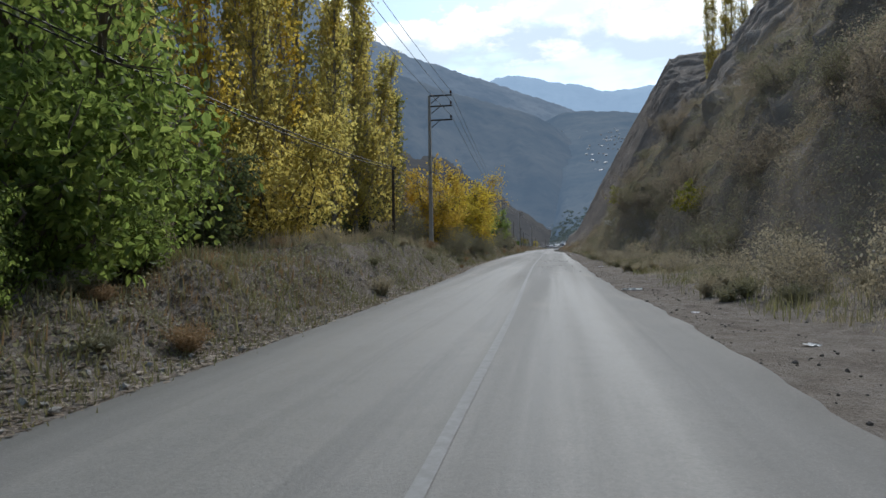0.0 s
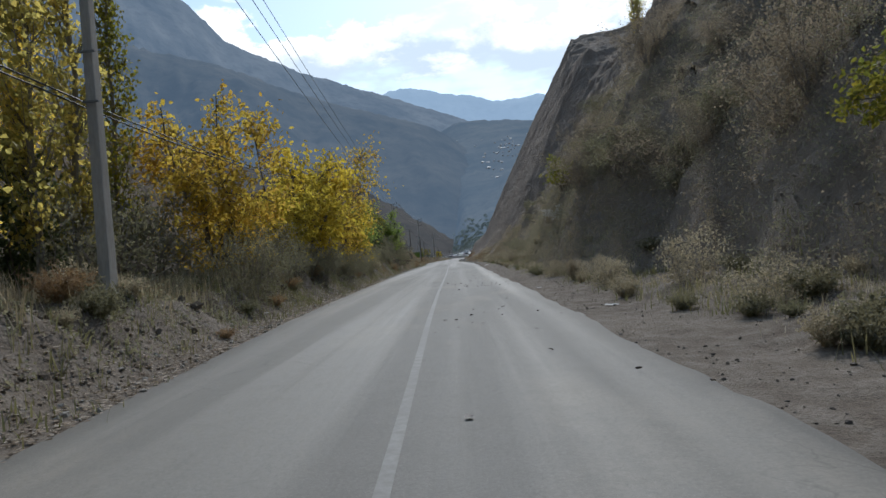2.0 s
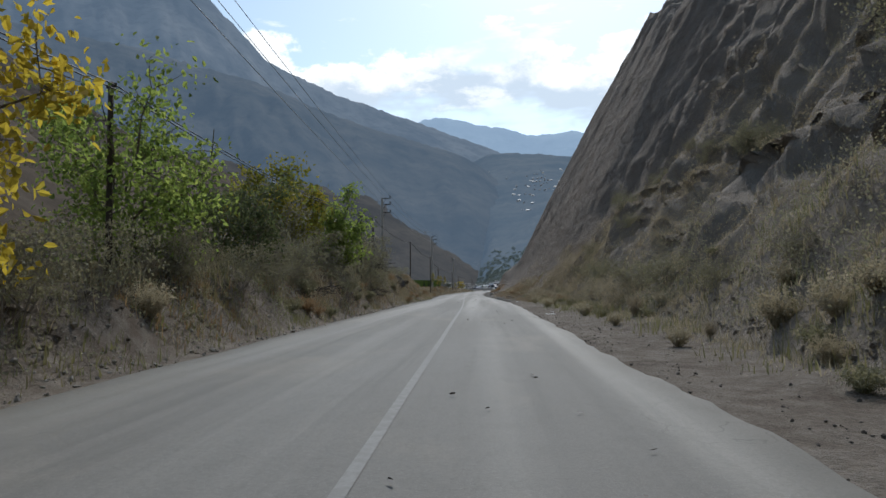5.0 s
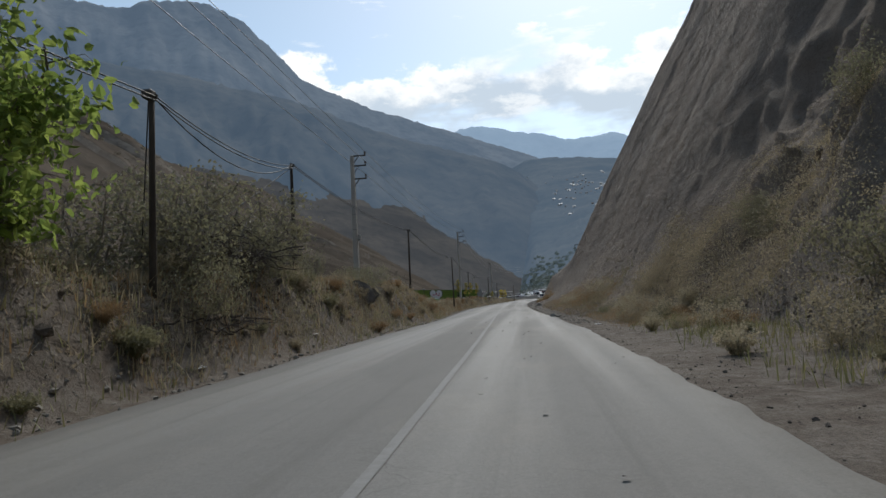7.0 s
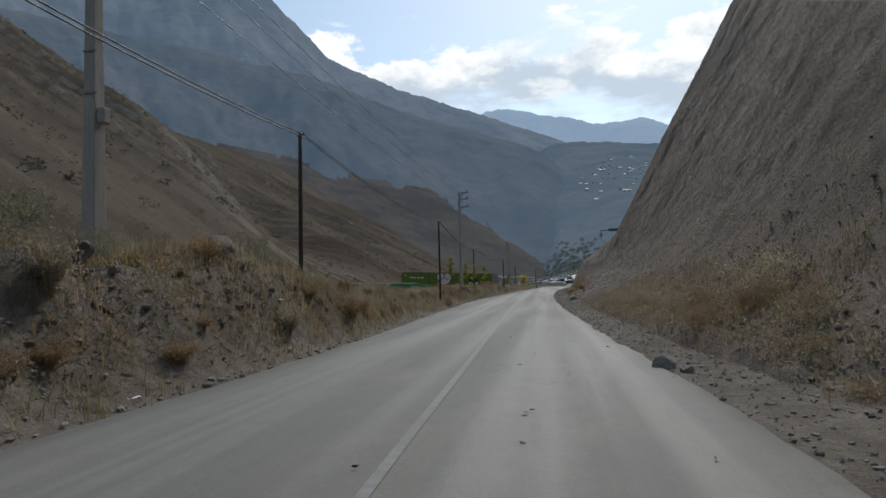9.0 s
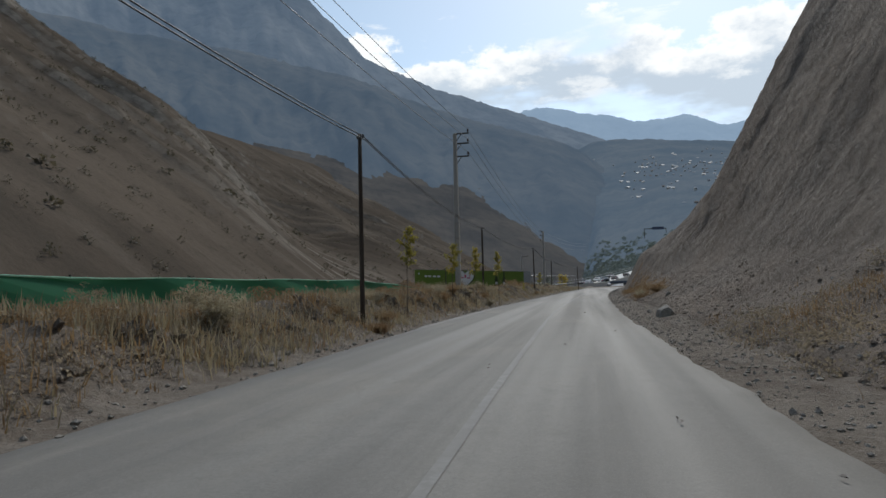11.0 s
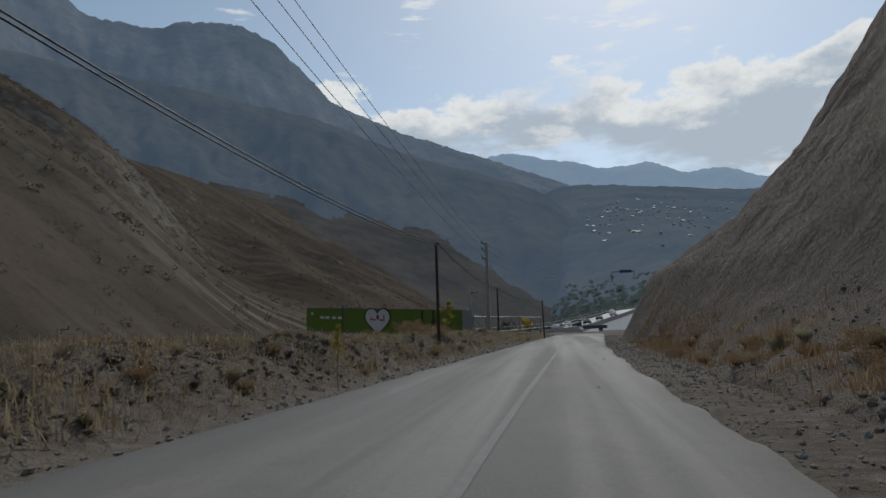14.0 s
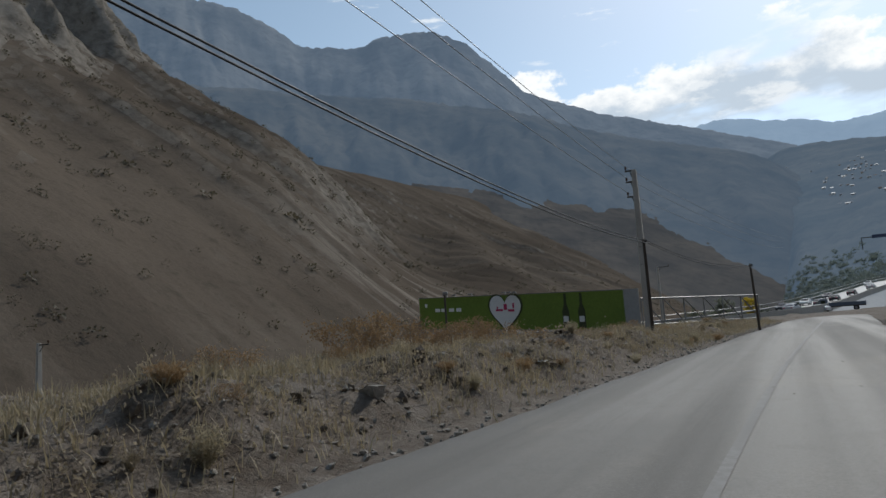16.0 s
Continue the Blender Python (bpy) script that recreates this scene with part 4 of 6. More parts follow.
L_SAP = leaf_mat("yellow green sapling leaves", (0.28, 0.25, 0.06), (0.48, 0.38, 0.08), (0.24, 0.25, 0.08), 0.6)
t_sap = tagged(sapling(221), "slim young tree with yellow green leaves", "tree", "young roadside trees")
set_down(t_sap, -5.95, 151.2)
for x, y, s in ((-6.2, 145.4, 1.0), (-5.75, 155.7, 1.08), (-5.42, 161.4, 0.98), (-5.0, 171.4, 0.36), (-4.75, 182.4, 0.72)):
    again(t_sap, x, y, y, s)

# poplars and scrub on the hillside
for x, y, s in ((21.6, 96.0, 0.95), (22.8, 97.5, 1.1), (24.0, 95.4, 1.0), (25.2, 97.0, 1.1), (26.6, 95.0, 1.0), (28, 95, 0.9), (31, 90, 0.95)):
    again(kinds[2], x, y, x, s, 0.4, True)
t_sere = tagged(broadleaf(236, 1.7, 1.6, 10, 5200, 0.065, L_BROWN, thick=0.025, twigs=12, low=0.08, bark=TWIG), "brown withered bush rooted in the slope", "bush", "scrub on the hillside")
set_down(t_sere, 9.6, 52, hill=True)
t_scrub = tagged(broadleaf(231, 1.6, 1.5, 10, 4600, 0.07, L_GREY, thick=0.025, twigs=12, low=0.1, bark=TWIG), "dusty scrub bush rooted in the slope", "bush", "scrub on the hillside")
set_down(t_scrub, 9, 70, hill=True)
for k in range(100):
    y = grove.uniform(12, 104) if k < 58 else grove.uniform(8, 60)
    x = float(toe(y)) + grove.choice([0.6, 1.2, 2.0, 3.0, 4.5, 6.5, 9, 13, 17, 22]) + grove.uniform(-0.4, 0.8)
    x = max(x, float(toe(y)) + 1.6) if k >= 58 else x
    again(t_scrub if k < 58 else grove.choice([t_scrub, t_sere, t_sere]), x if y < 62 else min(x, float(toe(y) + np.interp(y, [92, 104], [6, 2]))), y, grove.uniform(0, 6), grove.uniform(0.35, 0.85) if k < 58 else grove.uniform(0.6, 1.25), 0.15, True)
t_gold = tagged(broadleaf(232, 1.6, 1.0, 7, 1500, 0.13, L_MIX, thick=0.025, twigs=10, low=0.1), "yellow green bush on the cliff face", "bush")
set_down(t_gold, 6.6, 59.0, hill=True, sink=-0.2)
again(t_gold, 7.5, 33.0, 1.0, 0.8, 0.1, True)
t_white = tagged(broadleaf(233, 1.0, 0.6, 6, 800, 0.08, leaf_mat("white seed heads", (0.55, 0.53, 0.50), (0.7, 0.68, 0.64), (0.45, 0.43, 0.40), 0.3), thick=0.015, twigs=10, low=0.1, bark=TWIG), "shrub with white seed heads on the cliff", "bush")
set_down(t_white, 5.75, 57.8, hill=True, sink=-0.1)
t_pale = tagged(broadleaf(234, 1.0, 0.95, 12, 3600, 0.05, PALE, thick=0.010, twigs=13, low=0.08, bark=TWIG), "pale dry roadside bush", "bush", "pale dry bushes")
set_down(t_pale, 5.6, 14.5)
for x, y, s in ((6.2, 16.6, 1.15), (5.4, 18.6, 0.8), (6.6, 12.4, 1.2), (6.0, 21.5, 1.0), (5.3, 25.0, 0.9), (5.9, 28.5, 1.05), (5.0, 32.5, 0.9), (5.4, 37, 1.0), (4.6, 41, 0.8), (4.9, 45.5, 0.95), (4.3, 49.0, 0.8), (4.7, 52, 0.7),
                (5.2, 64, 0.7), (5.4, 81.5, 1.1), (5.6, 86.5, 1.2), (5.2, 90.5, 0.9), (4.9, 96, 0.9), (4.6, 101, 1.0), (4.4, 105, 0.9), (4.7, 117.2, 1.25), (3.6, 121, 0.6), (3.3, 126, 0.6)):
    again(t_pale, x, y, y * 2.3, s, 0.05, True)


# ---- grass, litter, stones (uncountable) ----
def grass(name, label, mat, xs, ys, per, height, seed, lean=0.35, hill=False, width=0.007):
    """Tufts of blades, in one mesh."""
    g = np.random.default_rng(seed)
    n = len(xs)
    bx = np.repeat(xs, per) + g.normal(size=n * per) * 0.22
    by = np.repeat(ys, per) + g.normal(size=n * per) * 0.20
    bz = np.maximum(ground_z(bx, by), hill_z(bx, by)) if hill else ground_z(bx, by)
    ln = np.repeat(g.uniform(0.5, 1.25, n), per) * height * g.uniform(0.5, 1.15, n * per)
    a = g.uniform(0, 2 * np.pi, n * per)
    t = np.abs(g.normal(size=n * per)) * lean
    d = np.stack([np.cos(a) * np.sin(t), np.sin(a) * np.sin(t), np.cos(t)], -1)
    s = np.stack([-np.sin(a), np.cos(a), 0 * a], -1) * width * g.uniform(0.6, 1.6, (n * per, 1))
    p = np.stack([bx + hill_shift(bx, by, bz) if hill else bx, by, bz - 0.03], -1)
    mid = p + d * ln[:, None] * 0.55
    tip = p + d * ln[:, None] + np.stack([np.cos(a), np.sin(a), -0.5 + 0 * a], -1) * (ln * 0.22 * t)[:, None]
    v = np.stack([p - s, p + s, mid + s * 0.8, tip, mid - s * 0.8], 1).reshape(-1, 3)
    k = np.arange(n * per)[:, None] * 5
    ob = new(name)
    me = bpy.data.meshes.new(name)
    quads, tris = k + np.array([[0, 1, 2, 4]]), k + np.array([[4, 2, 3]])
    me.vertices.add(len(v)), me.loops.add(quads.size + tris.size), me.polygons.add(len(quads) + len(tris))
    me.vertices.foreach_set("co", v.astype(np.float32).ravel())
    me.loops.foreach_set("vertex_index", np.concatenate([quads.ravel(), tris.ravel()]).astype(np.int32))
    me.polygons.foreach_set("loop_start", np.concatenate([np.arange(len(quads)) * 4, quads.size + np.arange(len(tris)) * 3]).astype(np.int32))
    me.update(calc_edges=True)
    me.materials.append(mat)
    bpy.data.objects.remove(ob)
    return tagged(new(name, me), label, "grass", kind="stuff")


def scatter(n, y0, y1, near, far, side, seed, patch=0.15):
    """Plan positions beside the road, thinned into patches."""
    g = np.random.default_rng(seed)
    y = g.uniform(y0, y1, n)
    d = near + (far - near) * g.beta(1.2, 1.5, n)
    x = left_edge(y) - d if side < 0 else right_edge(y) + d
    keep = fbm(x, y, 0.35, 3, seed) > -patch - g.uniform(0, 0.3, n)
    return x[keep], y[keep]


grass("dry_grass", "dry straw coloured grass on the bank", STRAW, *scatter(7200, 78, 166, 0.6, 5.5, -1, 301, 0.0), 11, 0.38, 302, lean=0.6, width=0.008)
grass("dry_grass", "low grey straw grass beside the road", STRAW, *scatter(9500, 164, 236, 0.6, 7.0, -1, 319, 0.1), 11, 0.27, 320, lean=0.7, width=0.006)
grass("dry_grass", "rust coloured dry grass on the bank", STRAW_RED, *scatter(6000, 68, 176, 0.7, 5.0, -1, 303, 0.0), 11, 0.28, 304, lean=0.6, width=0.008)
grass("grass", "faded green and yellow grass on the bank", WEED, *scatter(4600, 0, 125, 0.3, 6.0, -1, 305), 10, 0.28, 306)
MOSS = leaf_mat("fresh green grass", (0.13, 0.19, 0.05), (0.22, 0.28, 0.08), (0.18, 0.20, 0.08), 0.5)
mg = np.random.default_rng(329)
grass("grass", "patch of fresh green grass on the bank", MOSS, mg.normal(-6.9, 0.55, 420), mg.normal(99.6, 1.9, 420), 14, 0.15, 330, lean=0.7)
grass("grass", "low green grass at the bank foot", WEED, *scatter(1100, -2, 20, 0.05, 1.5, -1, 323, 0.1), 12, 0.13, 324, lean=0.7)
grass("grass", "yellow green weeds under the walnut tree", WEED, *scatter(800, 1, 13, 0.7, 4.2, -1, 325, 0.0), 13, 0.24, 326, lean=0.8)
grass("dry_grass", "brown withered grass under the walnut tree", STRAW_RED, *scatter(600, 1, 17, 0.9, 4.2, -1, 337, -0.1), 13, 0.26, 338, lean=0.8)
grass("grass", "grey green weeds under the autumn trees", WEED, *scatter(1500, 38, 78, 0.5, 3.2, -1, 355, 0.1), 13, 0.26, 356, lean=0.7)
grass("dry_grass", "yellow straw grass along the crest", STRAW, *scatter(900, 16, 46, 2.2, 4.6, -1, 339, 0.1), 13, 0.5, 340, lean=0.5)
grass("dry_grass", "dry grass and weeds below the trees", STRAW, *scatter(1500, 20, 84, 1.5, 5.5, -1, 307), 13, 0.5, 308)
grass("dry_grass", "dry straw grass on the right verge", PALE, *scatter(5200, 2, 112, 1.9, 5.2, 1, 309, -0.02), 14, 0.19, 310, hill=True, lean=0.8, width=0.005)
grass("grass", "faded green weeds on the right verge", WEED, *scatter(1600, 2, 130, 1.4, 4.6, 1, 311, 0.0), 12, 0.34, 312, hill=True)
grass("dry_grass", "rust coloured dry grass below the cliff", STRAW_RED, *scatter(1000, 163, 198, 1.5, 3.4, 1, 313, 0.0), 13, 0.26, 314, hill=True, lean=0.65)
grass("dry_grass", "rust and straw grass on the talus", STRAW_RED, *scatter(1900, 100, 142, 1.3, 4.2, 1, 317, 0.05), 13, 0.24, 318, hill=True, lean=0.75, width=0.005)
gs = np.random.default_rng(315)
hyv = gs.uniform(52, 111, 5200)
hxv = toe(hyv) + np.where(hyv < 62, gs.gamma(1.6, 3.2, 5200), gs.beta(1, 1.7, 5200) * np.interp(hyv, [92, 108], [10, 2.2]))
ok = fbm(hxv, hyv, 0.28, 3, 17) > -0.1
grass("dry_grass", "straw tufts on the scrub slope", STRAW, hxv[ok], hyv[ok], 11, 0.26, 316, hill=True, width=0.007, lean=0.8)


def tuft_cards(name, label, mat, x, y, size, per, seed, hill=True, leaf=0.10):
    """Low clumps of leaves hugging the slope, one mesh."""
    g = np.random.default_rng(seed)
    z = np.maximum(ground_z(x, y), hill_z(x, y)) if hill else ground_z(x, y)
    c = np.stack([x + hill_shift(x, y, z) - 0.06 if hill else x, y, z], -1)
    k = size * g.lognormal(0, 0.4, (len(x), 1, 1))
    d = g.normal(size=(len(x), per, 3)) * np.array([1, 1, 0.6])
    p = (c[:, None] + d * k * 0.55 + np.array([-0.1, 0, 0.15]) * k).reshape(-1, 3)
    v, f = leaves_mesh(p, leaf, seed + 1, -0.2, False, 1.3)
    return tagged(mesh_ob(name, v, f, mat), label, "shrubs", kind="stuff")


gs = np.random.default_rng(341)
L_OLIVE = leaf_mat("dull olive scrub", (0.23, 0.235, 0.16), (0.36, 0.35, 0.24), (0.29, 0.26, 0.19), 0.5)
for mat, lab, n, sd in ((L_BROWN, "brown withered scrub covering the slope", 7000, 343), (L_OLIVE, "dull olive scrub covering the slope", 6000, 345), (STRAW, "straw coloured scrub covering the slope", 3600, 351)):
    yy = gs.uniform(4, 112, n) if mat is L_BROWN else gs.uniform(4, 84, n) if mat is L_OLIVE else gs.uniform(58, 112, n)
    xx = toe(yy) + 0.3 + np.where(yy < 62, gs.gamma(1.5, 4.5, n), np.where((gs.random(n) < 0.10) & (yy < 98), gs.gamma(1.5, 5.0, n), gs.beta(1, 1.7, n) * np.interp(yy, [92, 108], [10.5, 2.4])))
    ok = fbm(xx, yy, 0.22, 3, sd) > np.where(yy < 60, -0.2, 0.04)
    tuft_cards("scrub", lab, mat, xx[ok], yy[ok], 0.42, 35, sd, True, 0.048)
for mat, lab, n, near_, far_, sd in ((L_BROWN, "brown brush clothing the foot of the slope", 1700, 0.15, 4.5, 357), (L_OLIVE, "olive brush clothing the foot of the slope", 1300, 0.15, 5.5, 359), (L_BROWN, "withered thicket on the upper slope", 2300, 3.0, 24.0, 361)):
    yy = gs.uniform(8, 64, n)
    xx = toe(yy) + gs.uniform(near_, far_, n)
    ok = fbm(xx, yy, 0.3, 3, sd) > -0.25
    tuft_cards("scrub", lab, mat, xx[ok], yy[ok], 0.38 if far_ < 6 else 0.8, 40, sd, True, 0.055 if far_ < 6 else 0.075)
# more growth where the face stands steep, in proportion to its true area
gt = np.random.default_rng(371)
for mat, lab, n, sd in ((L_OLIVE, "olive scrub clinging to the steep face", 9000, 373), (STRAW, "straw coloured scrub clinging to the steep face", 6000, 375)):
    yy = gt.uniform(14, 66, n)
    xx = toe(yy) + gt.uniform(0.1, 6.0, n)
    rise = (hill_z(xx + 0.1, yy) - hill_z(xx - 0.1, yy)) / 0.2
    ok = (gt.random(n) < np.clip((rise - 0.8) / 4, 0, 1)) & (fbm(xx, yy, 0.35, 3, sd) > -0.1)
    tuft_cards("scrub", lab, mat, xx[ok], yy[ok], 0.34, 34, sd, True, 0.045)
yy = gs.uniform(78, 232, 5200)
xx = left_edge(yy) - 0.7 - gs.gamma(1.6, 1.2, 5200)
tuft_cards("scrub", "withered low weeds on the bank", L_BROWN, xx, yy, 0.2, 22, 347, False, 0.05)
yy = gs.uniform(0, 110, 3400)
xx = left_edge(yy) - 0.6 - gs.gamma(1.6, 1.2, 3400)
tuft_cards("scrub", "dull green low weeds on the bank", L_OLIVE, xx, yy, 0.2, 22, 349, False, 0.05)


yy = gs.uniform(102, 140, 1500)
xx = right_edge(yy) + 1.2 + gs.gamma(1.8, 0.8, 1500)
tuft_cards("scrub", "brown withered brush on the talus", L_BROWN, xx, yy, 0.2, 24, 353, True, 0.045)


# ---- weeds that stand singly along both verges ----
def weed(seed, h, r, stems, mat, head, size):
    """A fountain of thin stems with small leaves towards their tips."""
    g = np.random.default_rng(seed)
    ob = new("weed")
    a, q = g.uniform(0, 2 * np.pi, stems), np.sqrt(g.uniform(0, 1, stems))
    tip = np.stack([np.cos(a) * q * r, np.sin(a) * q * r, h * g.uniform(0.45, 1.0, stems) * (1 - 0.35 * q)], -1)
    base = np.stack([np.cos(a) * q * 0.1 * r, np.sin(a) * q * 0.1 * r, 0 * a - 0.06], -1)
    bend = base + (tip - base) * 0.55 + np.stack([0 * a, 0 * a, 0.14 * h * q], -1)
    side = np.stack([-np.sin(a), np.cos(a), 0 * a], -1) * g.uniform(0.0018, 0.0042, (stems, 1))
    v = np.stack([base - side, base + side, bend + side * 0.8, bend - side * 0.8, tip + side * 0.4, tip - side * 0.4], 1).reshape(-1, 3)
    f = (np.arange(stems)[:, None, None] * 6 + np.array([[0, 1, 2, 3], [3, 2, 4, 5]])[None]).reshape(-1, 4)
    mesh_ob("stalk", v, f, mat, ob)
    t = g.uniform(0.25, 1.0, (stems, 9, 1))
    p = (base[:, None] * (1 - t) ** 2 + 2 * bend[:, None] * t * (1 - t) + tip[:, None] * t * t).reshape(-1, 3)
    lv_, lf_ = leaves_mesh(p + g.normal(size=p.shape) * 0.012, size, seed + 1, -0.1, False, 0.9)
    mesh_ob("foliage", lv_, lf_, head, ob)
    return ob


weeds = [tagged(weed(601, 0.62, 0.34, 150, PALE, PALE, 0.045), "straw coloured dry weed on the verge", "weed", "roadside weeds"),
         tagged(weed(602, 0.50, 0.42, 170, STRAW_RED, STRAW_RED, 0.04), "rust brown withered weed on the verge", "weed", "roadside weeds"),
         tagged(weed(603, 0.48, 0.40, 150, WEED, L_GREY, 0.05), "dusty grey green weed on the verge", "weed", "roadside weeds"),
         tagged(weed(604, 0.75, 0.30, 120, STRAW, L_BROWN, 0.04), "tall dead weed with brown seed heads", "weed", "roadside weeds")]
wd = random.Random(61)
seen = set()
for k in range(330):
    if k < 205:
        y = wd.uniform(78, 226) if k < 150 else wd.uniform(2, 80)
        x = float(left_edge(y)) - 0.45 - wd.gammavariate(1.7, 0.85)
        w = wd.choice([0, 0, 1, 1, 1, 3]) if y > 100 else wd.choice([0, 1, 2, 2, 3])
    else:
        y = wd.uniform(6, 112) if k < 290 else wd.uniform(163, 194)
        x = float(right_edge(y)) + 1.3 + min(wd.gammavariate(1.8, 0.7), 4.0 if y < 112 else 1.3)
        w = wd.choice([0, 0, 2, 2, 3]) if y < 112 else wd.choice([0, 1, 1])
    sc = wd.uniform(0.55, 1.25) if y < 165 else wd.uniform(0.35, 0.65)
    if w in seen:
        again(weeds[w], x, y, wd.uniform(0, 6.28), sc, 0.0, True)
    else:
        set_down(weeds[w], x, y, 0.0, sc, 0.0, True)
        seen.add(w)


def brush_pile(seed, r, h, count, label):
    """Dead branches thrown on a heap, each with a few forks."""
    g = np.random.default_rng(seed)
    ob = Geo()
    for k in range(count):
        a, ln = g.uniform(0, 6.28), g.uniform(0.5, 1.5) * r
        c = g.normal(size=3) * np.array([r * 0.4, r * 0.5, 0]) + np.array([0, 0, abs(g.normal()) * h * 0.45 + 0.05])
        d = np.array([math.cos(a), math.sin(a), g.normal() * 0.35])
        line = wander(g, c - d * ln / 2, c + d * ln / 2, 6, 0.05 * ln)
        line[:, 2] = np.maximum(line[:, 2], 0.0)
        ob.tube(line, list(np.linspace(0.014, 0.004, 6) * g.uniform(0.6, 1.5)), 5, cap=False)
        for j in (1, 2, 3, 4):
            e = line[j] + (d * 0.5 + g.normal(size=3) * 0.5) * ln * 0.3
            ob.tube([line[j], (line[j] + e) / 2 + g.normal(size=3) * 0.02, e], [0.006, 0.004, 0.002], 4, cap=False)
    return tagged(ob.ob("brushwood", DEADWOOD), label, "branches", kind="stuff")


DEADWOOD = simple("dark dead wood", (0.07, 0.058, 0.05), (0.13, 0.11, 0.095), 8.0, 0.95, 0, 0.2)
set_down(brush_pile(641, 1.5, 0.9, 90, "heap of dark dead branches on the bank"), -6.2, 94.6)
set_down(brush_pile(642, 1.0, 0.35, 26, "dead branches fallen at the bank foot"), -5.3, 92.2)
set_down(brush_pile(643, 0.9, 0.3, 22, "dry cuttings lying on the bank"), -5.4, 80.5)


def litter(n, y0, y1, seed):
    g = np.random.default_rng(seed)
    y = g.uniform(y0, y1, n)
    x = left_edge(y) - np.abs(g.normal(0.7, 0.9, n)) + 0.25
    p = np.stack([x, y, ground_z(x, y) + 0.025], -1)
    v, f = leaves_mesh(p, 0.075, seed, 0.0, True, 1.3)
    v = v.reshape(n, 6, 3)
    v[:, :, 2] = p[:, None, 2] + (v[:, :, 2] - p[:, None, 2]) * 0.2
    return v.reshape(-1, 3), f


lv, lf = litter(20000, -2, 62, 321)
tagged(mesh_ob("leaf_litter", lv, lf, L_LITTER), "brown and grey fallen leaves on the bank", "leaves", kind="stuff")


gs = np.random.default_rng(327)
dy = np.concatenate([gs.normal(47.5, 1.6, 60), gs.normal(35, 1.5, 22), gs.uniform(20, 130, 90), gs.uniform(130, 220, 50)])
dx = centre(dy) + 1.2 + gs.normal(0, 0.9, len(dy))
u = (dx - left_edge(dy)) / (right_edge(dy) - left_edge(dy))
dz = road_z(dy) + 0.05 * (1 - (2 * u - 1) ** 2) + 0.02
v, f = leaves_mesh(np.stack([dx, dy, dz], -1), 0.085, 328, 0.0, True, 1.1)
v = v.reshape(len(dy), 6, 3)
v[:, :, 2] = dz[:, None] + np.abs(v[:, :, 2] - dz[:, None]) * 0.3
tagged(mesh_ob("leaf_litter", v.reshape(-1, 3), f, leaf_mat("dark wet leaves", (0.05, 0.04, 0.03), (0.10, 0.08, 0.06), (0.07, 0.05, 0.04), 0.0)), "dark leaves and clods scattered on the asphalt", "leaves", kind="stuff")


def stones_mesh(x, y, size, seed, hill=False, sink=0.25):
    """Small angular stones, many in one mesh."""
    g = np.random.default_rng(seed)
    n = len(x)
    bm = bmesh.new()
    bmesh.ops.create_icosphere(bm, subdivisions=1, radius=1)
    bm.verts.index_update()
    base, f = np.array([tuple(q.co) for q in bm.verts]), np.array([[q.index for q in p.verts] for p in bm.faces])
    bm.free()
    nv = len(base)
    s = size * np.minimum(g.lognormal(0, 0.48, (n, 1, 1)), 2.2) * np.array([1, 1, 0.8])
    v = base[None] * s * g.uniform(0.7, 1.3, (n, 1, 3)) * g.uniform(0.5, 1.3, (n, nv, 1))
    a = g.uniform(0, 2 * np.pi, n)
    c, sn = np.cos(a)[:, None], np.sin(a)[:, None]
    v = np.stack([v[..., 0] * c - v[..., 1] * sn, v[..., 0] * sn + v[..., 1] * c, v[..., 2]], -1)
    z = np.maximum(ground_z(x, y), hill_z(x, y)) if hill else ground_z(x, y)
    v += np.stack([x, y, z + s[:, 0, 2] * (1 - 2 * sink)], -1)[:, None]
    return v.reshape(-1, 3), (np.arange(n)[:, None, None] * nv + f[None]).reshape(-1, 3)


gs = np.random.default_rng(331)
ys = gs.uniform(104, 226, 10000)
xs = right_edge(ys) + np.abs(gs.normal(0.3, 1.7, 10000)) + 0.05
tagged(mesh_ob("gravel", *stones_mesh(xs, ys, 0.018, 332, True, 0.4), ROCK), "grey rubble fallen along the road edge", "gravel", kind="stuff")
ys = gs.uniform(0, 108, 2200)
xs = right_edge(ys) + np.abs(gs.normal(0.6, 0.9, 2200))
tagged(mesh_ob("gravel", *stones_mesh(xs, ys, 0.013, 333, False, 0.4), DARK_ROCK), "small stones on the dirt shoulder", "gravel", kind="stuff")
ys = gs.uniform(0, 232, 5000)
xs = left_edge(ys) - np.abs(gs.normal(0.2, 0.9, 5000))
tagged(mesh_ob("gravel", *stones_mesh(xs, ys, 0.024, 334), ROCK), "grey and brown stones along the bank foot", "gravel", kind="stuff")
ys = np.concatenate([gs.uniform(30, 200, 5200), gs.normal(119.5, 2.2, 700)])
xs = toe(ys) + np.where(ys > 108, gs.uniform(-2.4, 0.6, 5900), np.minimum(gs.gamma(1.1, 0.5, 5900), 0.9)) + np.where(np.arange(5900) > 5200, gs.uniform(-0.5, 1.6, 5900), 0)
tagged(mesh_ob("gravel", *stones_mesh(xs, ys, 0.027, 335, True, 0.45), CLIFF), "loose stones on the talus below the cliff", "gravel", kind="stuff")


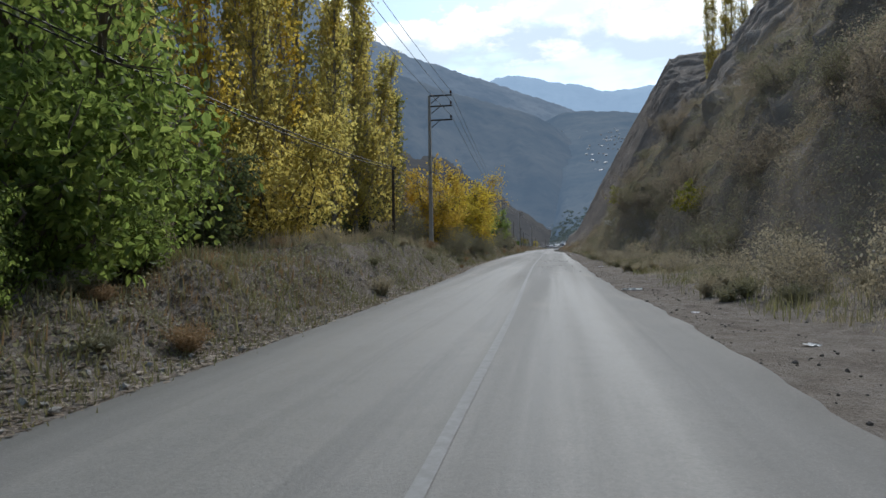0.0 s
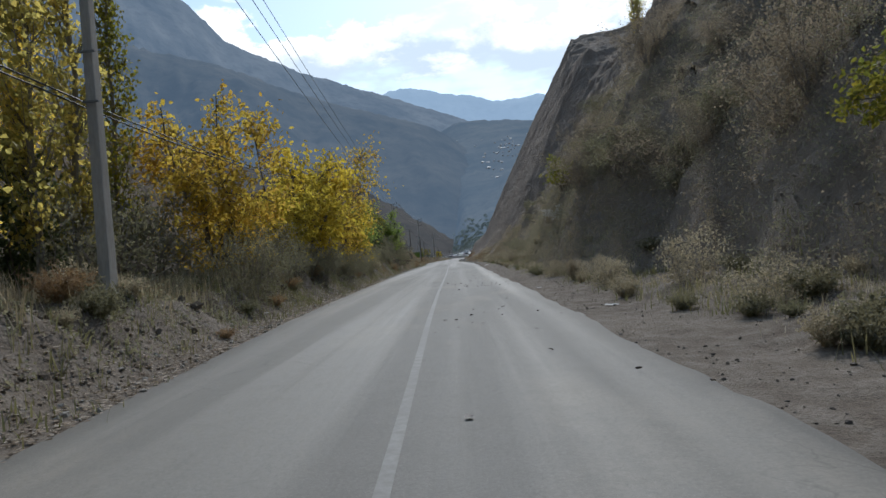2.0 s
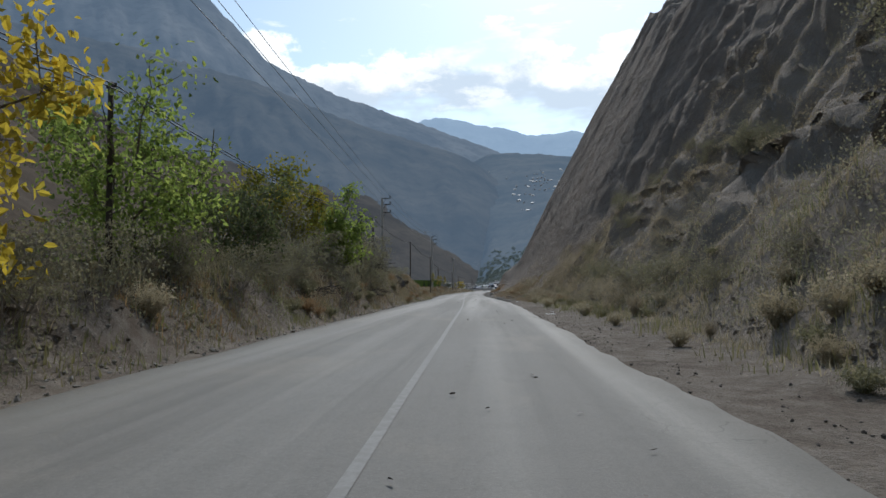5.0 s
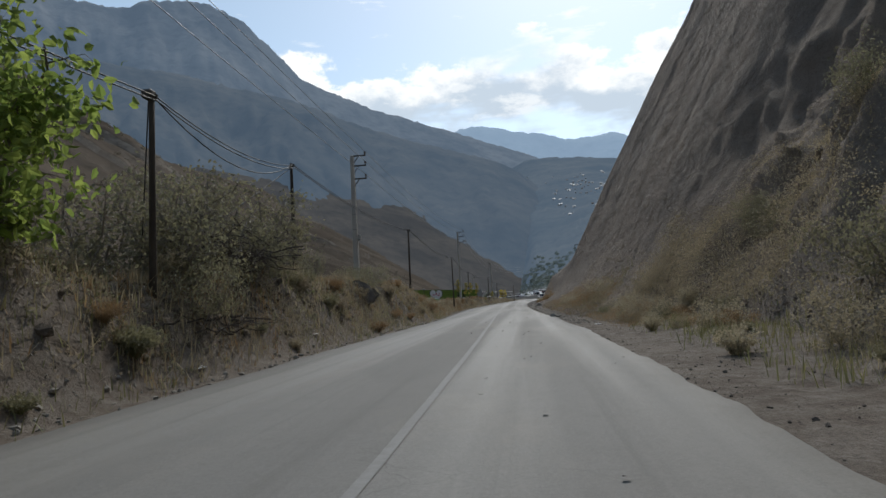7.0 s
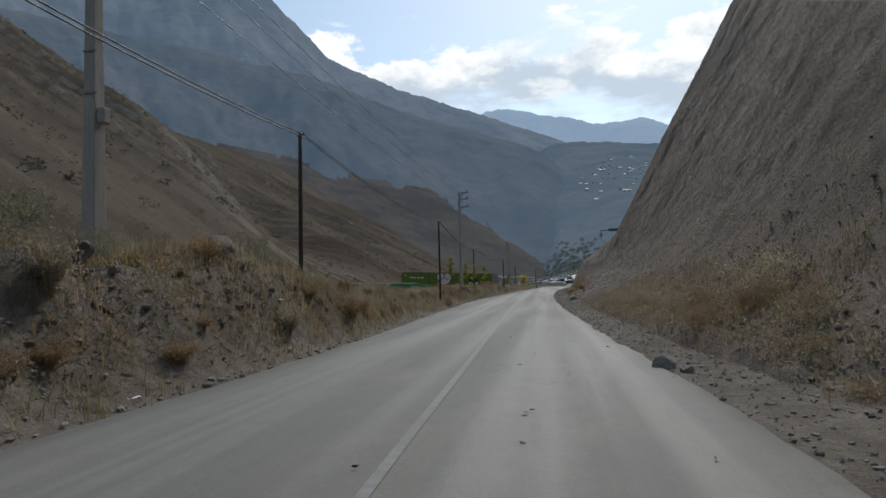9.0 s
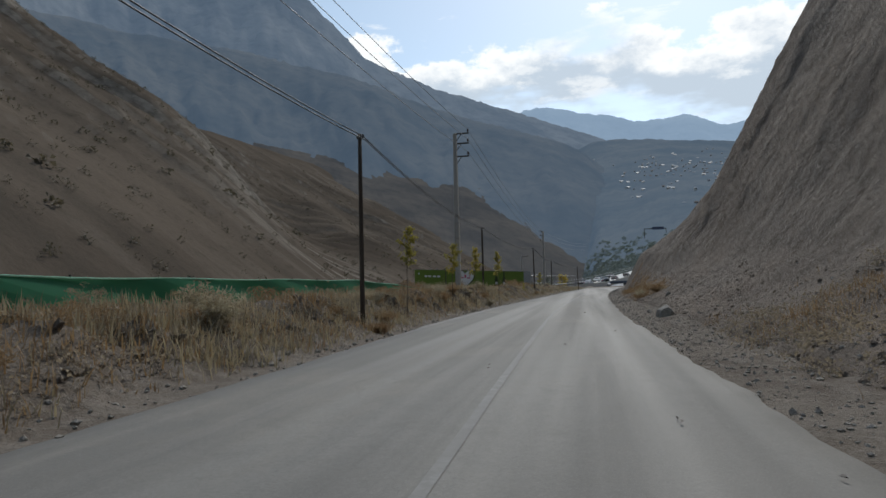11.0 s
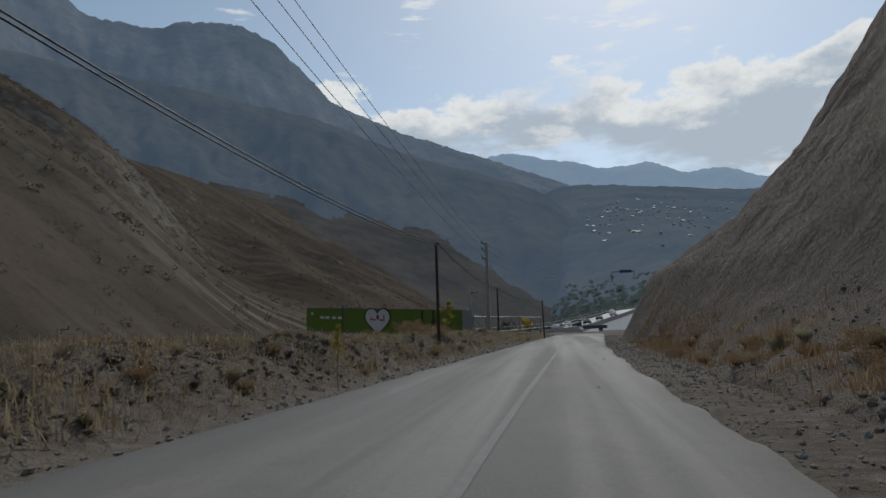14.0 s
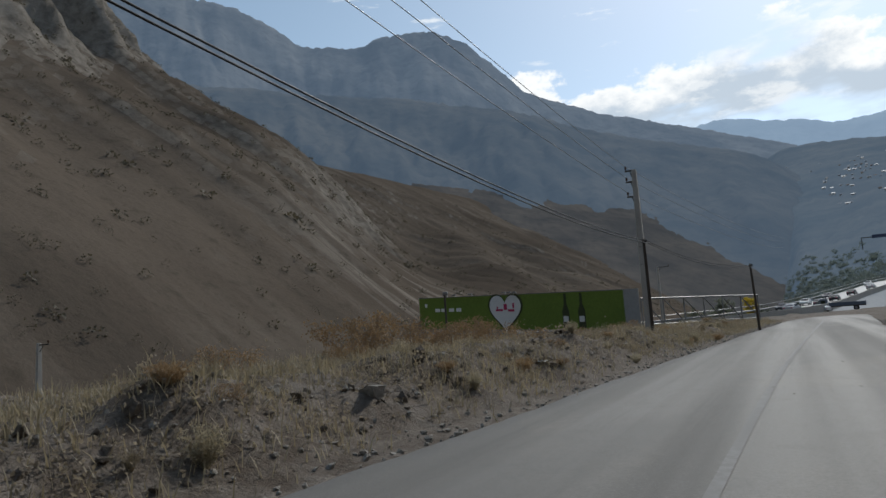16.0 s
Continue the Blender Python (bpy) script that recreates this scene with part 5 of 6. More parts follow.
cy = np.concatenate([gs.uniform(26, 226, 3000), gs.normal(150, 2.5, 500), gs.normal(158, 2.0, 400), gs.normal(174, 6, 600), gs.normal(100, 6, 300)])
cx = left_edge(cy) - 0.7 - gs.gamma(2.2, 0.75, len(cy))
CLOD = earth_mat("dark crumbling soil", (0.115, 0.094, 0.075), (0.18, 0.15, 0.12), (0.23, 0.20, 0.168))
tagged(mesh_ob("clods", *stones_mesh(cx, cy, 0.05, 336, False, 0.4), CLOD, smooth=False), "dark clods of soil heaped along the bank", "soil", kind="stuff")


def boulder(seed, s, mat, label):
    """One angular rock, cut from an icosphere by planes."""
    g = random.Random(seed)
    bm = bmesh.new()
    bmesh.ops.create_icosphere(bm, subdivisions=3, radius=1)
    bm.normal_update()
    for v in bm.verts:
        v.co *= 1 + 0.28 * noise.noise(v.co * 1.3 + Vector((seed, 0, 0)))
    for k in range(12):
        n = Vector((g.uniform(-1, 1), g.uniform(-1, 1), g.uniform(-0.5, 1))).normalized()
        lim = g.uniform(0.36, 0.7)
        for v in bm.verts:
            o = v.co.dot(n) - lim
            if o > 0:
                v.co -= n * o * 0.98
    for v in bm.verts:
        v.co += v.normal * 0.05 * noise.noise(v.co * 4)
        v.co = Vector((v.co.x * s[0], v.co.y * s[1], v.co.z * s[2]))
    me = bpy.data.meshes.new("rock")
    bm.to_mesh(me), bm.free()
    me.materials.append(mat)
    return tagged(new("rock", me), label, "rock")


for k, (x, y, s, mat, lab, hill) in enumerate([
        (-9.5, 120.0, (0.8, 0.7, 0.85), ROCK, "large angular grey boulder on the bank", False), (-6.4, 115.6, (0.4, 0.36, 0.32), ROCK, "angular grey boulder on the bank", False),
        (-6.5, 111.3, (0.4, 0.36, 0.3), DARK_ROCK, "dark brown boulder on the bank", False), (-7.6, 113.0, (0.5, 0.5, 0.35), DARK_ROCK, "dark brown boulder on the bank", False),
        (-6.0, 104.9, (0.8, 0.9, 0.62), DARK_ROCK, "dark brown outcrop of rock in the bank", False), (-5.7, 107.0, (0.36, 0.32, 0.28), DARK_ROCK, "dark brown boulder in the bank", False),
        (-6.0, 117.0, (0.3, 0.3, 0.22), ROCK, "grey stone on the bank", False),
        (1.85, 112.9, (0.30, 0.24, 0.2), ROCK, "fallen grey rock at the road edge", False), (2.05, 112.4, (0.16, 0.14, 0.12), ROCK, "small grey rock at the road edge", False),
        (1.75, 147.2, (0.5, 0.42, 0.36), ROCK, "grey boulder at the cliff foot", True), (3.1, 158.0, (0.22, 0.2, 0.18), ROCK, "grey stone below the cliff", True), (1.5, 149.6, (0.18, 0.15, 0.13), ROCK, "grey stone below the cliff", True),
        (3.3, 165.5, (0.3, 0.25, 0.2), DARK_ROCK, "dark stone below the cliff", True), (-7.4, 157.8, (0.45, 0.4, 0.3), DARK_ROCK, "dark clod of earth on the bank", False),
        (-5.6, 160.2, (0.14, 0.12, 0.1), ROCK, "pale stone at the road edge", False), (-4.9, 188.0, (0.22, 0.2, 0.15), ROCK, "grey stone beside the road", False), (-5.6, 187.0, (0.25, 0.2, 0.18), ROCK, "grey stone beside the road", False),
        (-5.3, 92.6, (0.16, 0.13, 0.1), ROCK, "pale stone at the bank foot", False), (-5.7, 91.4, (0.14, 0.12, 0.1), DARK_ROCK, "dark stone at the bank foot", False)]):
    set_down(boulder(400 + k, s, mat, lab), x, y, k * 1.3, 1, 0.42 if s[2] > 0.6 and mat is DARK_ROCK else -s[2] * 0.35, hill)


def scrap(seed, size, label):
    """A crumpled piece of plastic film."""
    g = np.random.default_rng(seed)
    u, v = np.meshgrid(np.linspace(-1, 1, 8), np.linspace(-1, 1, 8), indexing="ij")
    r = 1 + 0.35 * fbm(u, v, 1.3, 3, seed)
    z = 0.28 * np.abs(fbm(u, v, 1.9, 3, seed + 3)) + 0.03
    return tagged(mesh_ob("plastic_bag", np.stack([u * r * size, v * r * size * 0.6, z * size * 1.4], -1).reshape(-1, 3), grid_faces(8, 8), PLASTIC_W), label, "litter", "scraps of litter")


for k, (x, y, s) in enumerate([(3.0, 18.3, 0.24), (4.0, 9.2, 0.09), (3.4, 12.6, 0.08), (3.4, 35.7, 0.13), (-4.2, 38.9, 0.09), (-4.5, 40.6, 0.1), (-4.2, 50.4, 0.13), (-4.9, 91.0, 0.14), (3.3, 84.2, 0.1), (3.0, 82.1, 0.16), (-5.0, 117.3, 0.09),
                               (-4.7, 110, 0.1), (-5.2, 108.1, 0.09), (2.9, 43, 0.09), (-5.0, 97.3, 0.1), (2.9, 103, 0.1), (-5.4, 116, 0.1), (-5.8, 149.6, 0.1), (-4.6, 193, 0.12), (-4.4, 199, 0.1)]):
    set_down(scrap(500 + k, s, "crumpled white plastic scrap on the verge"), x, y, k * 2.1, 1, -0.01)


# ---- poles and lines ----
def wood_pole(x, y, top, label, lean=(0, 0), cap=False):
    z = rest(x, y)
    ob = new("telephone_pole")
    ob.location = (x, y, z)
    h = top - z
    g = Geo().tube([(lean[0] * t * h, lean[1] * t * h, -0.5 + (h + 0.5) * t) for t in np.linspace(0, 1, 6)], list(np.linspace(0.066, 0.05, 6)), 10)
    g.ob("shaft", WOOD, ob, smooth=True)
    Geo().box((lean[0] * h, lean[1] * h, h - 0.1), (0.16, 0.07, 0.05), bevel=0.01).ob("bracket", RUST, ob)
    Geo().tube([(lean[0] * h + 0.09, lean[1] * h, h - 0.1), (lean[0] * h + 0.09, lean[1] * h, h - 0.02)], 0.028, 8).ob("clamp", RUST, ob)
    if cap:
        Geo().box((0, 0, h - 0.02), (0.2, 0.2, 0.16), bevel=0.03).ob("splice_box", RUST, ob)
    return tagged(ob, label, "utility pole", "telephone poles")


def concrete_pole(x, y, top, label, arms=(0.02, 0.55, 1.25), reach=1.15, girth=0.88, box=0.0, way=1):
    z = rest(x, y)
    ob = new("power_pole")
    ob.location = (x, y, z)
    h = top - z
    g = Geo()
    for a, b in ((-0.6, h),):
        w0, w1 = 0.165 * girth, 0.095 * girth
        g.add([(sx * w, sy * w * 1.25, zz) for zz, w in ((a, w0), (b, w1)) for sx, sy in ((-1, -1), (1, -1), (1, 1), (-1, 1))],
              [(0, 1, 5, 4), (1, 2, 6, 5), (2, 3, 7, 6), (3, 0, 4, 7), (4, 5, 6, 7), (3, 2, 1, 0)])
    sh = g.ob("shaft", CONCRETE, ob)
    bv = sh.modifiers.new("edge", "BEVEL")
    bv.width, bv.segments = 0.02, 2
    for k, d in enumerate(arms):
        zz = h - d
        arm = Geo().box((way * reach / 2, 0, zz), (reach, 0.07, 0.07), bevel=0.008)
        arm.tube([(way * 0.08, 0, zz - 0.38), (way * reach * 0.45, 0, zz - 0.04)], 0.022, 6)
        am = arm.ob("crossarm", RUST, ob)
        ins = Geo().tube([(way * (reach - 0.05), 0, zz + q) for q in (0.03, 0.09, 0.1, 0.13, 0.14, 0.19, 0.2, 0.24)], [0.02, 0.02, 0.055, 0.055, 0.035, 0.05, 0.05, 0.025], 10)
        ins.ob("insulator", CERAMIC, am, "brown ceramic insulator")
    for zz in (3.1, 3.9):
        Geo().box((0.03, -0.16, zz), (0.26, 0.04, 0.03)).ob("step_iron", STEEL, ob)
    if box:
        Geo().box((0.2, 0, box - z), (0.16, 0.2, 0.3), bevel=0.02).ob("meter_box", CONCRETE, ob, "pale grey junction box")
    return tagged(ob, label, "utility pole", "concrete power poles")


WL = "slim dark wooden telephone pole on the bank"
wood_list = [(-5.3, 2.0, 4.0, (0, 0)), (-5.15, 26.0, 3.95, (0.01, 0)), (-6.0, 50.0, 4.6, (0, 0)), (-6.6, 69.5, 4.7, (0, 0)), (-5.8, 91.1, 4.57, (0.01, 0.01)), (-6.75, 100.8, 5.33, (0.0, 0)), (-6.35, 119.6, 5.0, (0.01, 0)),
             (-6.1, 140.9, 4.45, (0, 0)), (-6.6, 163.4, 3.9, (0, 0)), (-5.2, 183.4, 3.6, (-0.01, 0)), (-4.9, 205.8, 3.2, (0, 0)), (-1.9, 216.8, 2.6, (-0.03, 0))]
for k, (x, y, top, lean) in enumerate(wood_list):
    wood_pole(x, y, top, WL, lean, cap=k in (4,))
CL = "square concrete power pole with steel crossarms"
conc_list = [(-4.6, -12.0, 8.4), (-5.07, 33.55, 8.4), (-8.1, 113.8, 8.45), (-7.26, 159.2, 8.6), (-6.2, 212.2, 7.2)]
for k, (x, y, top) in enumerate(conc_list):
    concrete_pole(x, y, top, CL, reach=1.15 if k < 2 else 0.75 if k < 4 else 0.42, girth=0.62 if k < 2 else 0.88 if k < 4 else 1.05, box=4.1 if k == 2 else 0.0, way=1 if k < 4 else -1)
concrete_pole(-37.6, 203.3, 1.1, "short pole with a crossarm down in the valley", arms=(0.1,), reach=0.9)
concrete_pole(-14.0, 262.0, 6.0, "grey lamp pole beyond the billboard", arms=(0.1,), reach=1.3)


def span(a, b, sag, n=14):
    return [(a[0] + (b[0] - a[0]) * t, a[1] + (b[1] - a[1]) * t, a[2] + (b[2] - a[2]) * t - sag * 4 * t * (1 - t)) for t in np.linspace(0, 1, n)]


def wire(pts, r, mat, label, name="cable"):
    cu = bpy.data.curves.new(name, "CURVE")
    cu.dimensions, cu.bevel_depth, cu.bevel_resolution = "3D", r, 1
    for line in pts:
        sp = cu.splines.new("POLY")
        sp.points.add(len(line) - 1)
        for p, q in zip(sp.points, line):
            p.co = (*q, 1)
    cu.materials.append(mat)
    tmp = new("tmp", cu)
    me = bpy.data.meshes.new_from_object(tmp.evaluated_get(bpy.context.evaluated_depsgraph_get()))
    bpy.data.objects.remove(tmp)
    return tagged(new(name, me), label, "cable", "overhead lines")


for off, dz in ((0.0, 0.0), (0.12, -0.10)):
    tops = [(x + l[0] * (t - rest(x, y)) + 0.09 + off * 0.4, y, t - 0.06 + dz) for x, y, t, l in wood_list]
    for a, b in zip(tops, tops[1:]):
        wire([span(a, b, 0.35 + 0.1 * off)], 0.013, CABLE, "black telephone cable strung between wooden poles")
for arm in (0.02, 0.55, 1.25):
    pts = []
    for k, (x, y, top) in enumerate(conc_list):
        pts.append((x + (1.10 if k < 2 else 0.70 if k < 4 else -0.37), y, top - arm + 0.22))
    pts.append((pts[-1][0] + 6.0, 268.0, pts[-1][2] + 1.0))
    for a, b in zip(pts, pts[1:]):
        wire([span(a, b, 0.6)], 0.011, ALU, "bare aluminium power line between concrete poles")
wire([span((-5.8, 91.1, 4.5), (-7.2, 93.0, 1.6), 0.05)], 0.012, CABLE, "slack stay cable of the telephone pole")
wire([span((-6.75, 100.8, 5.2), (-7.4, 95.0, 2.2), 0.02)], 0.012, CABLE, "slack stay cable of the telephone pole")
wire([span((-5.75, 91.1, 4.55), (-6.7, 100.8, 5.3), 0.75)], 0.014, CABLE, "spare cable hanging slack between two poles")

# ---- green mesh fence on the bank ----
NET = leaf_mat("green shade netting", (0.10, 0.38, 0.22), (0.14, 0.46, 0.28), (0.09, 0.34, 0.2), 0.5)
fence = new("net_fence")
fy = np.linspace(128, 164, 60)
fx = -9.6 + 0.03 * np.sin(fy * 0.9)
ft = np.interp(fy, [128, 137, 150, 153.7, 159.3, 164], [0.97, 0.86, 0.82, 0.69, 0.47, 0.3]) + 0.015 * np.sin(fy * 1.1)
cols = np.linspace(0, 1, 7)
fb = soft(fy, np.minimum(ground_z(fx, fy) - 0.15, ft - 0.3), fy, 3)
FZ = fb[:, None] + (ft - fb)[:, None] * cols
FX = fx[:, None] + 0.03 * np.sin(FZ * 5 + fy[:, None] * 1.3)
FV = np.stack([FX, np.repeat(fy[:, None], 7, 1), FZ], -1)
FV2 = FV + np.array([0.012, 0, 0])
nf = len(fy) * 7
mesh_ob("netting", np.concatenate([FV.reshape(-1, 3), FV2.reshape(-1, 3)]), np.concatenate([grid_faces(60, 7), grid_faces(60, 7)[:, ::-1] + nf]), NET, fence)
Geo().tube([(a + 0.02, b, c) for a, b, c in zip(fx, fy, ft)], 0.02, 5).ob("top_rope", simple("pale green rope", (0.25, 0.5, 0.36), (0.32, 0.58, 0.42), 6), fence, "pale green edge rope")
for k in range(0, 60, 6):
    Geo().tube([(fx[k] - 0.04, fy[k], fb[k] - 0.4), (fx[k] - 0.04, fy[k], ft[k] + 0.06)], 0.025, 6).ob("post", RUST, fence)
tagged(fence, "low fence of green shade netting on the bank", "fence")

# ---- billboard ----
GREEN = simple("lime green printed vinyl", (0.12, 0.185, 0.028), (0.15, 0.22, 0.034), 0.6, 0.5, 0, 0.02)
WHITE = simple("white printed vinyl", (0.66, 0.66, 0.64), (0.72, 0.72, 0.70), 3, 0.5, 0, 0.02)
MAGENTA = simple("magenta printed vinyl", (0.42, 0.03, 0.10), (0.48, 0.04, 0.12), 3, 0.5, 0, 0.02)
DARKPRINT = simple("dark printed vinyl", (0.035, 0.05, 0.02), (0.06, 0.07, 0.03), 3, 0.5, 0, 0.02)
b0, b1 = Vector((-28.7, 230.6, 0.45)), Vector((-10.15, 225.3, -0.45))
bu = (b1 - b0)
bw = bu.length
bu.normalize()
bn = Vector((bu.y, -bu.x, 0)).normalized()
if bn.y > 0:
    bn = -bn
bh = 2.62


def on_board(u, v, d):
    return b0 + bu * u + Vector((0, 0, v)) + bn * d


def slab(u0, u1, v0, v1, d0, d1):
    c = [on_board(u, v, d) for d in (d0, d1) for u, v in ((u0, v0), (u1, v0), (u1, v1), (u0, v1))]
    return c, [(3, 2, 1, 0), (4, 5, 6, 7), (0, 1, 5, 4), (1, 2, 6, 5), (2, 3, 7, 6), (3, 0, 4, 7)]


def flat_shape(pts, d0, d1):
    k = len(pts)
    v = [on_board(u, w, d0) for u, w in pts] + [on_board(u, w, d1) for u, w in pts]
    return v, [tuple(range(k)), tuple(range(2 * k - 1, k - 1, -1))] + [(i, (i + 1) % k, k + (i + 1) % k, k + i) for i in range(k)]


board = new("billboard")
panel = Geo().add(*slab(0, bw, 0, bh, 0, 0.12)).ob("panel", GREEN, board, "lime green printed panel")
heart = []
for t in np.linspace(0, 2 * math.pi, 40, endpoint=False):
    heart.append((9.4 + 0.105 * 16 * math.sin(t) ** 3, 1.42 + 0.11 * (13 * math.cos(t) - 5 * math.cos(2 * t) - 2 * math.cos(3 * t) - math.cos(4 * t))))
Geo().add(*flat_shape(heart, 0.12, 0.16)).ob("emblem", DARKPRINT, panel, "dark edge of the heart emblem")
Geo().add(*flat_shape([(9.4 + (u - 9.4) * 0.9, 1.42 + (w - 1.42) * 0.9) for u, w in heart], 0.155, 0.175)).ob("emblem", WHITE, panel, "white heart shaped emblem")
Geo().add(*slab(8.5, 9.2, 1.40, 1.56, 0.18, 0.19)).add(*slab(9.3, 9.6, 1.5, 1.95, 0.18, 0.19)).add(*slab(9.7, 10.3, 1.36, 1.54, 0.18, 0.19)).add(*slab(8.6, 8.75, 1.6, 1.75, 0.18, 0.19)).add(*slab(10.15, 10.3, 1.6, 2.0, 0.18, 0.19)).ob("lettering", MAGENTA, panel, "magenta bars in the emblem")
for u in (1.9, 2.6, 3.5, 4.3):
    Geo().add(*slab(u, u + 0.55, 1.45, 1.72, 0.125, 0.14)).ob("lettering", WHITE, panel, "white bars of writing")
Geo().add(*slab(0.7, 0.95, 1.85, 2.15, 0.125, 0.14)).ob("emblem", WHITE, panel, "small white mark")
for u in (14.8, 16.1):
    pts = [(u - 0.28, 0.12), (u + 0.28, 0.12), (u + 0.28, 1.3), (u + 0.1, 1.8), (u + 0.1, 2.55), (u - 0.1, 2.55), (u - 0.1, 1.8), (u - 0.28, 1.3)]
    Geo().add(*flat_shape(pts, 0.125, 0.145)).ob("printed_bottle", DARKPRINT, panel, "dark printed bottle shape")
    Geo().add(*slab(u - 0.2, u + 0.2, 0.55, 0.95, 0.15, 0.16)).ob("printed_label", WHITE, panel, "pale printed spot")
Geo().add(*slab(bw + 0.05, bw + 1.1, 0.1, bh + 0.05, 0, 0.1)).ob("end_panel", simple("grey sheet metal", (0.3, 0.3, 0.29), (0.36, 0.36, 0.35), 4, 0.6), board, "bare grey end panel")
for v in (-0.04, bh):
    Geo().add(*slab(-0.05, bw + 0.05, v, v + 0.05, -0.06, 0.14)).ob("frame_rail", STEEL, board)
for u in np.linspace(0.4, bw - 0.4, 8):
    p = on_board(u, 0, -0.2)
    Geo().tube([(p.x, p.y, -4.5), (p.x, p.y, p.z + bh - 0.1)], 0.07, 6).ob("post", STEEL, board)
for u in (3.4, 4.4, 6.2, 9.6, 10.1, 10.6):
    a, b = on_board(u, bh + 0.05, 0.1), on_board(u, bh + 0.18, 0.45)
    Geo().tube([a, b], 0.03, 5).box(b, (0.3, 0.16, 0.1)).ob("floodlight", STEEL, board)
for v, d in ((-0.32, 0.55), (-0.32, 0.2)):
    a, b = on_board(-0.3, v, d), on_board(bw + 0.6, v, d)
    Geo().tube([a, b], 0.045, 6).ob("walkway_rail", STEEL, board, "pale grey walkway rail below the panel")
for u in np.linspace(0.2, bw - 0.2, 9):
    Geo().tube([on_board(u, -0.32, 0.55), on_board(u, -0.02, 0.05)], 0.03, 5).ob("strut", STEEL, board)
tagged(board, "long lime green billboard with a white heart", "billboard")
post = new("lamp_post")
post.location = (-21.5, 221.5, -3.2)
Geo().tube([(0, 0, 0), (0.03, 0, 3.0), (0, 0, 6.1)], [0.09, 0.08, 0.07], 8).ob("shaft", RUST, post)
Geo().box((0.12, -0.1, 6.0), (0.34, 0.2, 0.22), bevel=0.03).ob("floodlight", STEEL, post, "grey floodlight head")
tagged(post, "dark steel post in front of the billboard", "post")

truss = new("steel_truss")
t0, t1 = b1 + bu * 1.2 + Vector((0, 0, 0.1)), Vector((-2.6, 235.5, -0.55))
for dz in (0.2, 1.9):
    Geo().tube([t0 + Vector((0, 0, dz)), t1 + Vector((0, 0, dz))], 0.06, 6).ob("rail", STEEL, truss)
for k in range(7):
    p, q = t0.lerp(t1, k / 6), t0.lerp(t1, min(1, (k + 1) / 6))
    Geo().tube([p + Vector((0, 0, -3)), p + Vector((0, 0, 1.9))], 0.05, 6).ob("upright", STEEL, truss)
    if k < 6:
        Geo().tube([p + Vector((0, 0, 1.9)), q + Vector((0, 0, 0.2))], 0.04, 6).ob("brace", STEEL, truss)
tagged(truss, "long grey steel truss beside the billboard", "steel frame")

# ---- highway with traffic at rest, and the junction ----
HW = [(-90, 262, -2.6), (-50, 268, -2.2), (-25, 279, -1.7), (-9, 294, -1.2), (0, 315, -0.6), (5.5, 343, 0.4), (11, 370, 1.7), (19, 400, 3.6), (28, 434, 5.8), (44, 480, 7.8), (70, 540, 10.5), (112, 620, 14)]
hp = []
for k in range(len(HW) - 1):
    p = [Vector(HW[max(0, min(len(HW) - 1, k + j))]) for j in (-1, 0, 1, 2)]
    for t in np.linspace(0, 1, 10, endpoint=False):
        hp.append(0.5 * (2 * p[1] + (p[2] - p[0]) * t + (2 * p[0] - 5 * p[1] + 4 * p[2] - p[3]) * t * t + (3 * p[1] - p[0] - 3 * p[2] + p[3]) * t**3))


def across(k, s, dz=0.0):
    d = (hp[min(k + 1, len(hp) - 1)] - hp[max(k - 1, 0)])
    n = Vector((d.y, -d.x, 0)).normalized()
    return hp[k] + n * s + Vector((0, 0, dz))


nh = len(hp)
hv, hf = [], []
for k in range(nh):
    hv += [across(k, s, dz) for s, dz in ((-16, -9), (-4.5, -0.4), (-4.1, 0), (0, 0.06), (4.1, 0), (4.5, -0.4), (16, -9))]
hfa = grid_faces(nh, 7)
tagged(mesh_ob("highway", np.array([tuple(p) for p in hv]), hfa, simple("pale sunlit asphalt", (0.26, 0.255, 0.245), (0.33, 0.325, 0.31), 0.4, 0.42, 0, 0.05, spec=0.5)),
       "pale asphalt highway climbing away on an embankment", "road", kind="structure")
rail = new("guard_rail")
for s in (-4.0,):
    Geo().tube([across(k, s, 0.72) for k in range(0, nh, 2)], 0.13, 6).ob("beam", STEEL, rail)
    for k in range(4, nh, 3):
        Geo().tube([across(k, s, -0.2), across(k, s, 0.72)], 0.07, 6).ob("post", STEEL, rail)
Geo().tube([across(k, -4.3, 1.5) for k in range(0, nh, 2)], 0.06, 6).ob("top_rail", STEEL, rail)
tagged(rail, "galvanised guard rail along the highway", "guard rail")


wall = [k for k in range(nh) if 284 < hp[k].y < 430]
wv = []
for k in wall:
    wv += [across(k, s, dz) for s, dz in ((4.75, -4.5), (4.7, 0.75), (4.45, 0.75), (4.42, -0.3))]
tagged(mesh_ob("retaining_wall", np.array([tuple(p) for p in wv]), grid_faces(len(wall), 4)[:, ::-1], CONCRETE), "pale concrete retaining wall below the highway", "wall", kind="structure")


